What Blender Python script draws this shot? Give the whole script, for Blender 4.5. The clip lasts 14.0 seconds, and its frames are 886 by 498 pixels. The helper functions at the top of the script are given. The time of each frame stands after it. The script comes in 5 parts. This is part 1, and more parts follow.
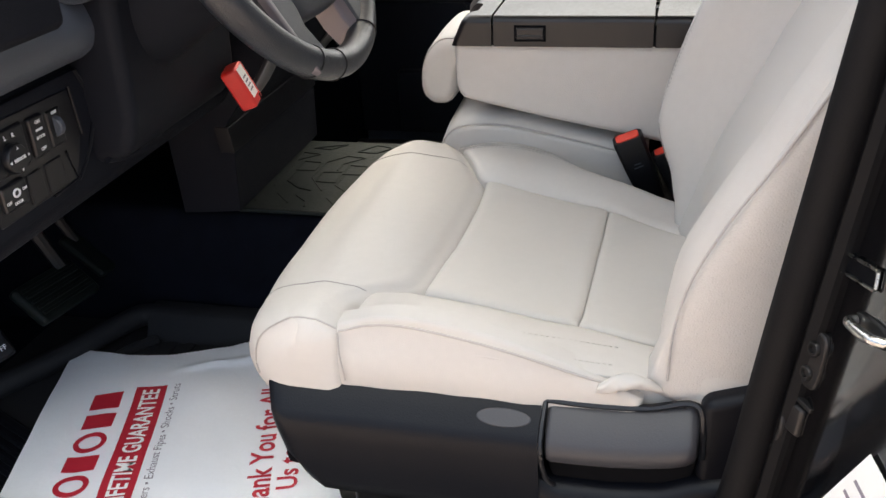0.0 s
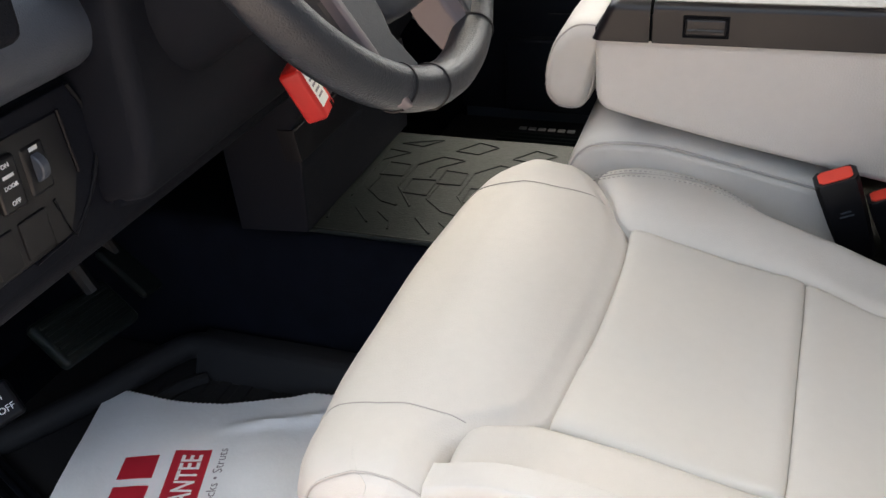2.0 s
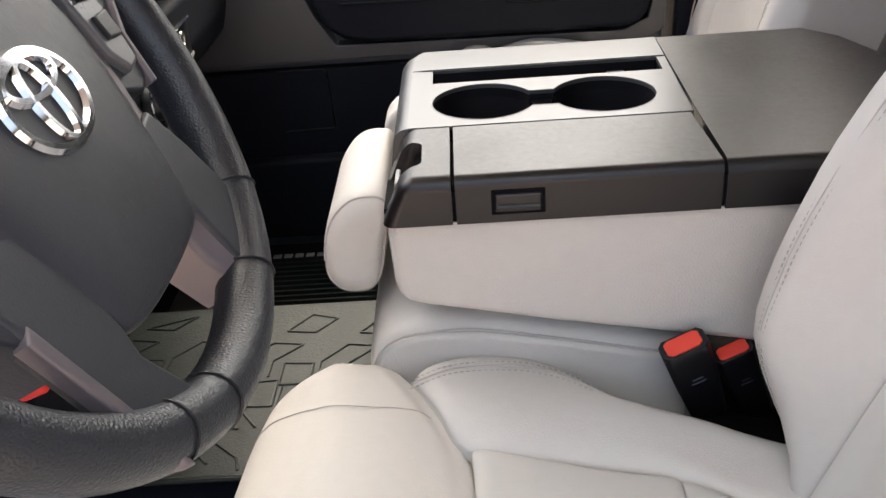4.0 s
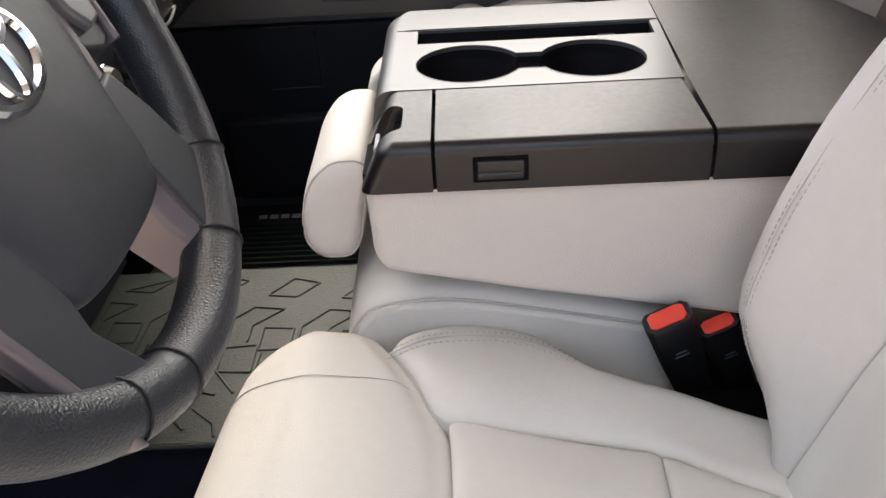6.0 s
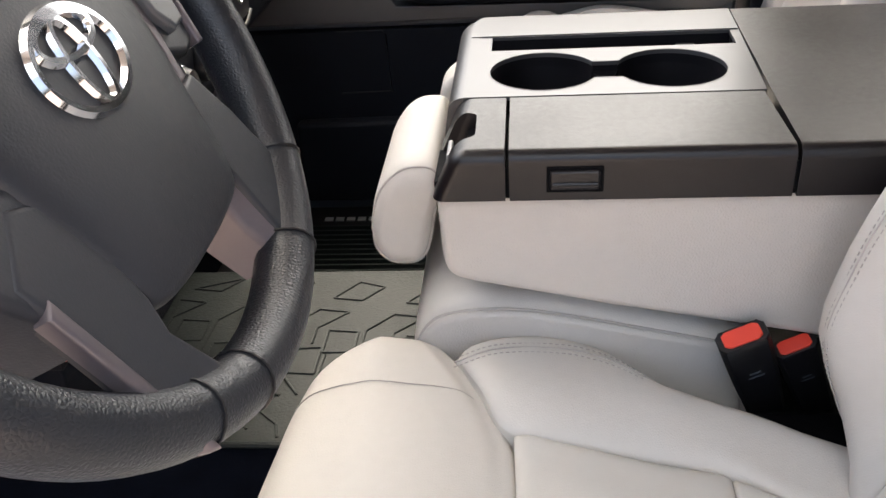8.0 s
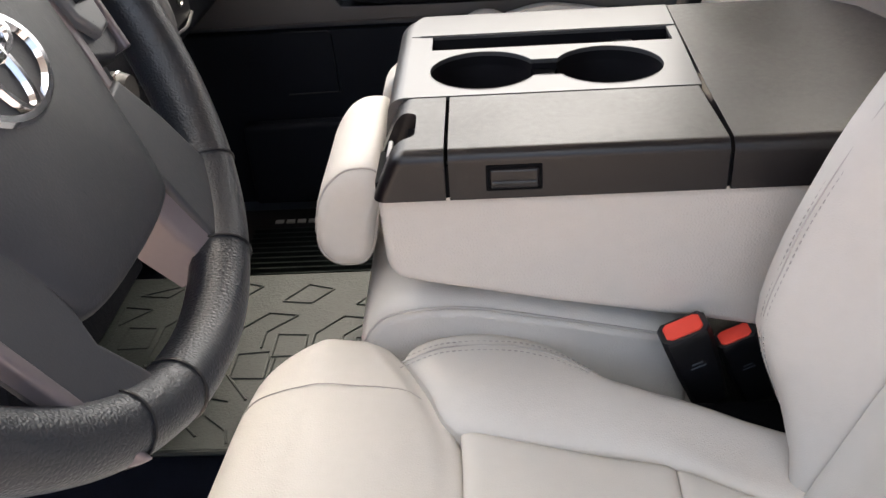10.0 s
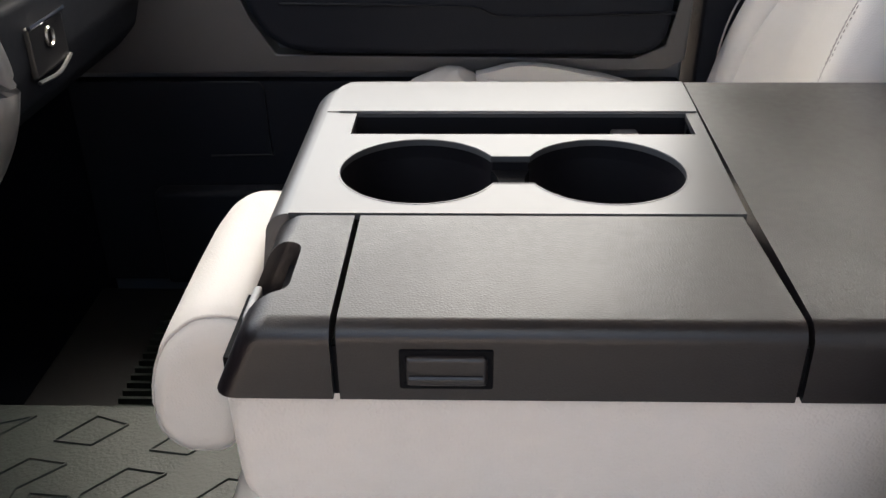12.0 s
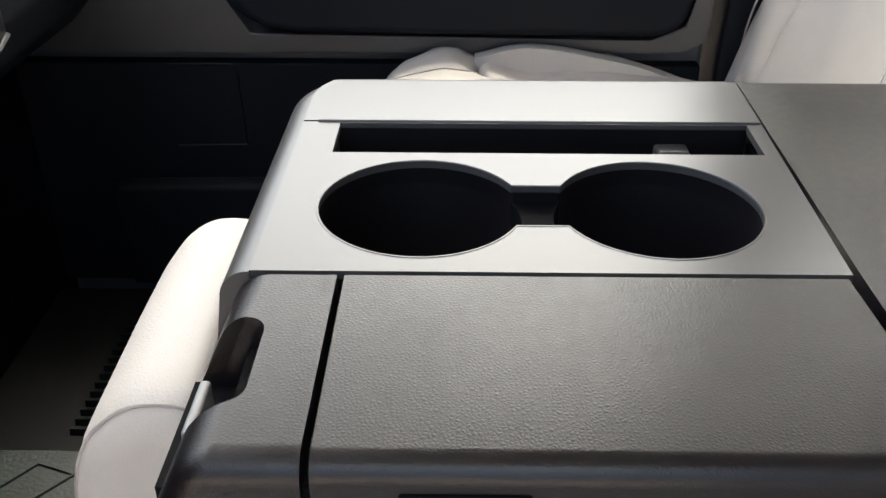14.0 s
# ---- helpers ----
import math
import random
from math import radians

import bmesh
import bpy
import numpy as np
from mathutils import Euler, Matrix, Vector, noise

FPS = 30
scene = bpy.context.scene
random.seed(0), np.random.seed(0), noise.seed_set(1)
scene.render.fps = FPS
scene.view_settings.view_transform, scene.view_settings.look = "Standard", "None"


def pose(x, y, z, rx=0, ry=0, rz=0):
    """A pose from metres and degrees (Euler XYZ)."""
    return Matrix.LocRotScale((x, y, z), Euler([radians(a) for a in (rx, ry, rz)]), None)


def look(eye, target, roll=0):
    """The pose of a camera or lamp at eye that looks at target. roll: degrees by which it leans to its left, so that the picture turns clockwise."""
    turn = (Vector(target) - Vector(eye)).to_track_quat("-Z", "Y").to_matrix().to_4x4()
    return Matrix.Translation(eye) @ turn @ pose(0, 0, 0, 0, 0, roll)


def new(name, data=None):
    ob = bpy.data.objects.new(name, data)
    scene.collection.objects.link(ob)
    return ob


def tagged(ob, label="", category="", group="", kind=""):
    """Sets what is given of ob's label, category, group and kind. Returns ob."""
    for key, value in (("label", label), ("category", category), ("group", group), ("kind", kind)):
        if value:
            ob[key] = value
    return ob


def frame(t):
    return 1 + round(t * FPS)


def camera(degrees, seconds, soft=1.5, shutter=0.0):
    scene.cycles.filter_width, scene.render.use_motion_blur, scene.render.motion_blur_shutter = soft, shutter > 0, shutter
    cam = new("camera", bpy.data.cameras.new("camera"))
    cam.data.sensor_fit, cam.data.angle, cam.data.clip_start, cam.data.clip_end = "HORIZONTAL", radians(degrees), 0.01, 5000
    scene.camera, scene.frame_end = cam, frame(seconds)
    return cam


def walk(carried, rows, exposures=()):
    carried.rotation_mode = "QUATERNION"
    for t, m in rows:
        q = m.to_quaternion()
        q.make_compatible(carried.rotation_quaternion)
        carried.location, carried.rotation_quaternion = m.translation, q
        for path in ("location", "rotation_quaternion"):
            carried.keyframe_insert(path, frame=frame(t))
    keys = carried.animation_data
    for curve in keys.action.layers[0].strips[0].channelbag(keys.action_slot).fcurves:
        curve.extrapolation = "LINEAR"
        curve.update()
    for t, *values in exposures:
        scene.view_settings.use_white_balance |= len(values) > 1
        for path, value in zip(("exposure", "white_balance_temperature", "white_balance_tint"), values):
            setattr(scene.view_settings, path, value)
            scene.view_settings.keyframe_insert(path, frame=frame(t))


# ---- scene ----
cam = camera(52.8, 14.0)
PATH = [
    (0, (0.082, 0.012, 0.771), (-0.369, 1.73, -0.148), -3.3),
    (0.5, (0.015, 0.054, 0.757), (-0.355, 1.761, -0.218), -2.0),
    (1, (-0.017, 0.111, 0.747), (-0.409, 1.769, -0.302), -1.6),
    (1.5, (-0.035, 0.221, 0.745), (-0.594, 1.832, -0.299), -3.7),
    (2, (-0.029, 0.309, 0.747), (-0.655, 1.905, -0.284), -4.2),
    (2.5, (-0.052, 0.369, 0.753), (-0.633, 1.956, -0.317), -4.7),
    (2.8, (-0.056, 0.395, 0.749), (-0.577, 2.023, -0.289), -4.8),
    (3, (-0.072, 0.424, 0.753), (-0.522, 2.084, -0.268), -4.8),
    (3.5, (-0.099, 0.483, 0.783), (-0.342, 2.227, -0.165), -5.2),
    (4, (-0.116, 0.523, 0.785), (-0.185, 2.272, -0.182), -4.5),
    (4.2, (-0.12, 0.529, 0.779), (-0.146, 2.279, -0.189), -3.4),
    (6.3, (-0.105, 0.55, 0.781), (-0.179, 2.25, -0.27), -3.7),
    (6.5, (-0.109, 0.556, 0.781), (-0.199, 2.27, -0.247), -3.9),
    (7, (-0.109, 0.555, 0.779), (-0.279, 2.274, -0.23), -4.1),
    (7.2, (-0.114, 0.554, 0.778), (-0.312, 2.262, -0.243), -4.1),
    (9.3, (-0.108, 0.545, 0.784), (-0.262, 2.249, -0.251), -4.2),
    (9.5, (-0.103, 0.548, 0.782), (-0.246, 2.252, -0.255), -4.3),
    (10, (-0.101, 0.55, 0.781), (-0.203, 2.256, -0.257), -4.0),
    (10.5, (-0.102, 0.552, 0.783), (-0.152, 2.272, -0.236), -3.0),
    (11, (-0.1, 0.581, 0.786), (-0.029, 2.32, -0.199), -1.5),
    (11.5, (-0.086, 0.707, 0.755), (-0.053, 2.447, -0.23), -1.4),
    (12, (-0.073, 0.811, 0.72), (-0.122, 2.564, -0.241), -0.5),
    (12.5, (-0.086, 0.864, 0.718), (-0.168, 2.605, -0.263), -1.5),
    (13, (-0.107, 0.91, 0.712), (-0.094, 2.672, -0.235), -1.2),
    (13.5, (-0.104, 0.906, 0.711), (-0.069, 2.648, -0.27), -0.0),
    (14, (-0.086, 0.93, 0.701), (-0.102, 2.648, -0.323), 0.2),
]
EXPOSURES = [(0, 2.66, 6850, -1), (0.5, 2.52, 6850, -1), (1, 2.6, 6850, -1), (1.5, 2.67, 6850, -1), (3, 2.95, 6850, -1), (3.5, 3.05, 6850, 0), (4, 2.9, 6900, 2), (10.5, 2.94, 6900, 2), (11.5, 2.83, 6800, 1), (14, 2.85, 6550, -2)]
walk(cam, [(t, look(eye, target, roll)) for t, eye, target, roll in PATH], EXPOSURES)

# ---- light ----
world = bpy.data.worlds.new("sky")
scene.world = world
world.use_nodes = True
_n = world.node_tree.nodes
_sky = _n.new("ShaderNodeTexSky")
_sky.sky_type = "NISHITA"
_sky.sun_disc = False
_sky.sun_elevation = radians(64)
_sky.sun_rotation = radians(15)
_sky.air_density, _sky.dust_density, _sky.ozone_density = 0.5, 10.0, 1.0
_n["Background"].inputs["Strength"].default_value = 0.15
world.node_tree.links.new(_sky.outputs[0], _n["Background"].inputs["Color"])
sun = new("sun", bpy.data.lights.new("sun", "SUN"))
sun.data.energy, sun.data.angle, sun.data.color = 0.19, radians(60), (1.0, 0.98, 0.955)
sun.matrix_world = look((-0.1, -1.7, 3.5), (0, 0, 0))

# ---- materials ----
def material(name, color, rough=0.5, metal=0.0, var=0.12, vscale=6.0, bump=0.0, bscale=400.0, wrinkle=0.0, wscale=40.0,
             spec=0.5, coat=0.0, stretch=(1, 1, 1), rvar=0.08, kind="noise"):
    """A node material with colour variation at two scales, fine relief and broad wrinkles."""
    m = bpy.data.materials.new(name)
    m.use_nodes = True
    nt = m.node_tree
    n, l = nt.nodes, nt.links
    b = n["Principled BSDF"]
    b.inputs["Metallic"].default_value = metal
    b.inputs["Specular IOR Level"].default_value = spec
    b.inputs["Coat Weight"].default_value = coat
    b.inputs["Coat Roughness"].default_value = 0.1
    co = n.new("ShaderNodeTexCoord")
    mp = n.new("ShaderNodeMapping")
    mp.inputs["Scale"].default_value = stretch
    l.new(co.outputs["Object"], mp.inputs["Vector"])
    big = n.new("ShaderNodeTexNoise")
    big.inputs["Scale"].default_value, big.inputs["Detail"].default_value = vscale, 4
    fine = n.new("ShaderNodeTexNoise")
    fine.inputs["Scale"].default_value, fine.inputs["Detail"].default_value = vscale * 22, 3
    for t in (big, fine):
        l.new(mp.outputs[0], t.inputs["Vector"])
    mix = n.new("ShaderNodeMath")
    mix.operation = "MULTIPLY_ADD"
    mix.inputs[1].default_value, mix.inputs[2].default_value = 0.6, 0.0
    l.new(big.outputs["Fac"], mix.inputs[0])
    add = n.new("ShaderNodeMath")
    add.operation = "MULTIPLY_ADD"
    add.inputs[1].default_value = 0.4
    l.new(fine.outputs["Fac"], add.inputs[0])
    l.new(mix.outputs[0], add.inputs[2])
    ramp = n.new("ShaderNodeValToRGB")
    lo, hi = [c * (1 - var) for c in color], [min(1.0, c * (1 + var)) for c in color]
    ramp.color_ramp.elements[0].position, ramp.color_ramp.elements[1].position = 0.3, 0.7
    ramp.color_ramp.elements[0].color, ramp.color_ramp.elements[1].color = (*lo, 1), (*hi, 1)
    l.new(add.outputs[0], ramp.inputs["Fac"])
    l.new(ramp.outputs[0], b.inputs["Base Color"])
    rr = n.new("ShaderNodeMapRange")
    rr.inputs["From Min"].default_value, rr.inputs["From Max"].default_value = 0.3, 0.7
    rr.inputs["To Min"].default_value, rr.inputs["To Max"].default_value = max(0.02, rough - rvar), min(1, rough + rvar)
    l.new(add.outputs[0], rr.inputs["Value"])
    l.new(rr.outputs[0], b.inputs["Roughness"])
    last = None
    if wrinkle:
        w = n.new("ShaderNodeTexNoise")
        w.inputs["Scale"].default_value, w.inputs["Detail"].default_value = wscale, 5
        w.inputs["Distortion"].default_value = 0.6
        l.new(mp.outputs[0], w.inputs["Vector"])
        bw = n.new("ShaderNodeBump")
        bw.inputs["Strength"].default_value, bw.inputs["Distance"].default_value = wrinkle, 0.004
        l.new(w.outputs["Fac"], bw.inputs["Height"])
        last = bw
    if bump:
        if kind == "grain":
            g = n.new("ShaderNodeTexVoronoi")
            g.feature = "DISTANCE_TO_EDGE"
            g.inputs["Scale"].default_value = bscale
            src = g.outputs["Distance"]
        else:
            g = n.new("ShaderNodeTexNoise")
            g.inputs["Scale"].default_value, g.inputs["Detail"].default_value = bscale, 3
            src = g.outputs["Fac"]
        l.new(mp.outputs[0], g.inputs["Vector"])
        bg = n.new("ShaderNodeBump")
        bg.inputs["Strength"].default_value, bg.inputs["Distance"].default_value = bump, 0.001
        l.new(src, bg.inputs["Height"])
        if last:
            l.new(last.outputs[0], bg.inputs["Normal"])
        last = bg
    if last:
        l.new(last.outputs[0], b.inputs["Normal"])
    return m


leather = material("leather", (0.56, 0.53, 0.495), 0.52, spec=0.35, var=0.035, vscale=5, bump=0.25, bscale=520, wrinkle=0.10, wscale=26, kind="grain")
leather_insert = material("leather_insert", (0.54, 0.515, 0.48), 0.55, spec=0.3, var=0.03, vscale=5, bump=0.2, bscale=700, wrinkle=0.06, wscale=20, kind="grain")
leather_seat_side = material("leather_side", (0.56, 0.525, 0.49), 0.5, spec=0.4, var=0.035, vscale=4, bump=0.5, bscale=380, wrinkle=0.09, wscale=45, kind="grain")
thread = material("thread", (0.36, 0.34, 0.32), 0.8, var=0.1, vscale=80)
seam_mat = material("seam", (0.43, 0.40, 0.375), 0.7, var=0.1, vscale=60)
console_plastic = material("console_plastic", (0.0062, 0.0048, 0.0062), 0.36, spec=0.5, var=0.12, vscale=8, bump=0.15, bscale=620, kind="grain", rvar=0.09)
cup_plastic = material("cup_plastic", (0.075, 0.073, 0.073), 0.30, spec=0.6, var=0.03, vscale=8, rvar=0.015)
# cup wells and slot: shade of the hollows put into a darker colour
cup_inside_shade = material("cup_inside_shade", (0.006, 0.005, 0.0065), 0.55, spec=0.25, var=0.1, vscale=12)
dash_plastic = material("dash_plastic", (0.0095, 0.0108, 0.0152), 0.6, spec=0.1, var=0.1, vscale=6, bump=0.3, bscale=600, kind="grain")
dash_soft = material("dash_soft", (0.062, 0.072, 0.092), 0.40, spec=0.7, var=0.08, vscale=5, bump=0.35, bscale=420, kind="grain")
trim_plastic = material("trim_plastic", (0.004, 0.0045, 0.007), 0.42, spec=0.2, var=0.08, vscale=7, bump=0.25, bscale=600)
trim_grey = material("trim_grey", (0.036, 0.034, 0.038), 0.42, var=0.06, vscale=9, bump=0.2, bscale=600)
silver = material("silver", (0.2, 0.2, 0.21), 0.35, metal=0.6, var=0.06, vscale=40)
black_plastic = material("black_plastic", (0.006, 0.006, 0.008), 0.4, var=0.1, vscale=20, bump=0.1, bscale=800)
# near-black for cores, slots and recesses: deep shade put into the colour
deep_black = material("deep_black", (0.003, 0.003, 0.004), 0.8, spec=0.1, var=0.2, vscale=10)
wheel_leather = material("wheel_leather", (0.0145, 0.017, 0.0225), 0.36, spec=0.6, var=0.08, vscale=12, bump=0.45, bscale=430, wrinkle=0.07, wscale=90, kind="grain")
wheel_hub = material("wheel_hub", (0.026, 0.0285, 0.036), 0.45, var=0.06, vscale=8, bump=0.2, bscale=700)
spoke_trim = material("spoke_trim", (0.15, 0.13, 0.14), 0.38, metal=0.35, var=0.05, vscale=20, bump=0.05, bscale=900)
chrome = material("chrome", (0.70, 0.70, 0.72), 0.1, metal=1.0, var=0.02, rvar=0.03)
rubber_mat = material("rubber_mat", (0.0070, 0.0108, 0.0104), 0.48, spec=0.3, var=0.15, vscale=7, bump=0.5, bscale=350, wrinkle=0.05, wscale=30)
rubber_black = material("rubber_black", (0.019, 0.019, 0.021), 0.6, spec=0.15, var=0.15, vscale=14, bump=0.3, bscale=500)
carpet = material("carpet", (0.006, 0.0072, 0.012), 0.95, spec=0.05, var=0.3, vscale=30, bump=1.0, bscale=900)
weather = material("weatherstrip", (0.005, 0.0048, 0.0055), 0.6, spec=0.15, var=0.1, vscale=10, bump=0.2, bscale=500)
body_paint = material("body_paint", (0.003, 0.003, 0.0035), 0.12, var=0.1, vscale=5, coat=1.0, rvar=0.04)
steel = material("steel", (0.62, 0.62, 0.60), 0.28, metal=1.0, var=0.08, vscale=60)
dark_steel = material("dark_steel", (0.04, 0.038, 0.038), 0.4, metal=0.7, var=0.2, vscale=50)
red_plastic = material("red_plastic", (0.62, 0.022, 0.02), 0.35, var=0.06, vscale=30)
red_button = material("red_button", (0.85, 0.07, 0.045), 0.35, var=0.04, vscale=40)
paper = material("paper", (0.78, 0.79, 0.82), 0.5, var=0.03, vscale=9, bump=0.15, bscale=300, wrinkle=0.55, wscale=16)
print_red = material("print_red", (0.42, 0.012, 0.03), 0.6, var=0.05, vscale=30)
print_grey = material("print_grey", (0.22, 0.20, 0.23), 0.7, var=0.05, vscale=30)
label_white = material("label_white", (0.80, 0.80, 0.78), 0.5, var=0.02, vscale=20)
white_mark = material("white_mark", (0.75, 0.76, 0.78), 0.5, var=0.02)
headliner = material("headliner", (0.55, 0.52, 0.49), 0.9, var=0.05, vscale=20, bump=0.4, bscale=700)
# reddish tint lets the unseen ground bounce pinkish light onto shaded faces
asphalt = material("asphalt", (0.265, 0.215, 0.19), 0.85, var=0.3, vscale=3, bump=0.8, bscale=120)
grey_plastic = material("grey_plastic", (0.30, 0.30, 0.30), 0.4, var=0.05, vscale=30)
switch_grey = material("switch_grey", (0.11, 0.11, 0.115), 0.3, var=0.05, vscale=30)
steel_matte = material("steel_matte", (0.09, 0.09, 0.096), 0.45, metal=0.6, var=0.06, vscale=40)

# ---- mesh helpers ----
def part(name, bm, mat, parent=None, label="", smooth=True):
    """Links a bmesh as one mesh object under its thing."""
    me = bpy.data.meshes.new(name)
    bmesh.ops.recalc_face_normals(bm, faces=bm.faces[:])
    bm.to_mesh(me)
    bm.free()
    me.materials.append(mat)
    if smooth:
        for p in me.polygons:
            p.use_smooth = True
        me.set_sharp_from_angle(angle=radians(40))
    ob = new(name, me)
    if smooth and len(me.polygons) < 900:
        ob.modifiers.new("normals", "WEIGHTED_NORMAL").keep_sharp = True
    if parent:
        ob.parent = parent
    if label:
        ob["label"] = label
    return ob


def thing(name, label, category, group="", kind=""):
    """An Empty that carries the parts of one thing."""
    return tagged(new(name), label, category, group, kind)


def box(x0, x1, y0, y1, z0, z1, bevel=0.0, seg=3, only=None):
    bm = bmesh.new()
    v = [bm.verts.new((x, y, z)) for x in (x0, x1) for y in (y0, y1) for z in (z0, z1)]
    for f in ((0, 1, 3, 2), (4, 6, 7, 5), (0, 4, 5, 1), (2, 3, 7, 6), (0, 2, 6, 4), (1, 5, 7, 3)):
        bm.faces.new([v[i] for i in f])
    bmesh.ops.recalc_face_normals(bm, faces=bm.faces[:])
    if bevel:
        edges = [e for e in bm.edges if only is None or only((e.verts[0].co + e.verts[1].co) / 2)]
        bmesh.ops.bevel(bm, geom=edges, offset=bevel, segments=seg, profile=0.5, affect="EDGES")
    return bm


def moved(bm, m):
    bmesh.ops.transform(bm, matrix=m, verts=bm.verts[:])
    return bm


def loft(rings, closed=True, caps=True):
    """A skin over rings of equal length."""
    bm = bmesh.new()
    rows = [[bm.verts.new(p) for p in r] for r in rings]
    k = len(rows[0])
    for a, b in zip(rows, rows[1:]):
        for i in range(k if closed else k - 1):
            j = (i + 1) % k
            bm.faces.new((a[i], a[j], b[j], b[i]))
    if caps and closed:
        bm.faces.new(rows[0])
        bm.faces.new(list(reversed(rows[-1])))
    return bm


def prism(outline, axis, a, b, bevel=0.0, seg=3, only=None):
    """An outline in the two other axes, drawn along one axis from a to b."""
    def put(p, t):
        return {"x": (t, p[0], p[1]), "y": (p[0], t, p[1]), "z": (p[0], p[1], t)}[axis]
    bm = loft([[put(p, a) for p in outline], [put(p, b) for p in outline]])
    bmesh.ops.recalc_face_normals(bm, faces=bm.faces[:])
    if bevel:
        edges = [e for e in bm.edges if only is None or only((e.verts[0].co + e.verts[1].co) / 2)]
        bmesh.ops.bevel(bm, geom=edges, offset=bevel, segments=seg, profile=0.5, affect="EDGES")
    return bm


def curve(points, n=8, closed=False):
    """A smooth polyline through the points."""
    p = [Vector(q) for q in points]
    k = len(p)
    out = []
    for i in range(k if closed else k - 1):
        if closed:
            a, b, c, d = p[i - 1], p[i], p[(i + 1) % k], p[(i + 2) % k]
        else:
            b, c = p[i], p[i + 1]
            a = p[i - 1] if i else b * 2 - c
            d = p[i + 2] if i + 2 < k else c * 2 - b
        for s in range(n):
            t = s / n
            out.append(0.5 * ((2 * b) + (c - a) * t + (2 * a - 5 * b + 4 * c - d) * t * t + (3 * b - a - 3 * c + d) * t ** 3))
    if not closed:
        out.append(p[-1])
    return out


def tube(points, r, k=6, closed=False, flat=1.0):
    """A tube of radius r (a number, or one for each point)."""
    rings = []
    n = len(points)
    up = Vector((0.03, 0.02, 1))
    for i, p in enumerate(points):
        a = points[i - 1] if i or closed else p
        b = points[(i + 1) % n] if i + 1 < n or closed else p
        d = (b - a).normalized()
        s = d.cross(up)
        if s.length < 1e-4:
            s = d.cross(Vector((0, 1, 0.1)))
        s.normalize()
        u = s.cross(d)
        q = r[i] if isinstance(r, (list, tuple)) else r
        rings.append([p + q * (math.cos(t) * s + flat * math.sin(t) * u) for t in (2 * math.pi * j / k for j in range(k))])
    if closed:
        rings.append(rings[0])
        bm = loft(rings, caps=False)
        bmesh.ops.remove_doubles(bm, verts=bm.verts[:], dist=1e-6)
        return bm
    return loft(rings)


def dashes(points, length, gap, r):
    """Stitches: short beads along a line."""
    bm = bmesh.new()
    run, start = 0.0, None
    pts = [Vector(p) for p in points]
    d = [0.0]
    for a, b in zip(pts, pts[1:]):
        d.append(d[-1] + (b - a).length)

    def at(s):
        for i in range(len(d) - 1):
            if s <= d[i + 1]:
                t = (s - d[i]) / max(1e-9, d[i + 1] - d[i])
                return pts[i].lerp(pts[i + 1], t)
        return pts[-1]
    s = 0.0
    while s + length < d[-1]:
        a, b = at(s), at(s + length)
        x = (b - a).normalized()
        y = x.cross(Vector((0.3, 0.2, 1))).normalized()
        z = y.cross(x)
        va = [bm.verts.new(p + r * (y * cy + z * cz)) for p in (a, b) for cy, cz in ((1, 0), (0, 1), (-1, 0), (0, -1))]
        for i in range(4):
            j = (i + 1) % 4
            bm.faces.new((va[i], va[j], va[4 + j], va[4 + i]))
        bm.faces.new(va[3::-1])
        bm.faces.new(va[4:])
        s += length + gap
    return bm


def lerp_table(table, x):
    """A smooth value from (x, value) pairs."""
    if x <= table[0][0]:
        return table[0][1]
    for (a, va), (b, vb) in zip(table, table[1:]):
        if x <= b:
            t = (x - a) / (b - a)
            t = t * t * (3 - 2 * t) * 0.5 + t * 0.5
            return va + (vb - va) * t
    return table[-1][1]


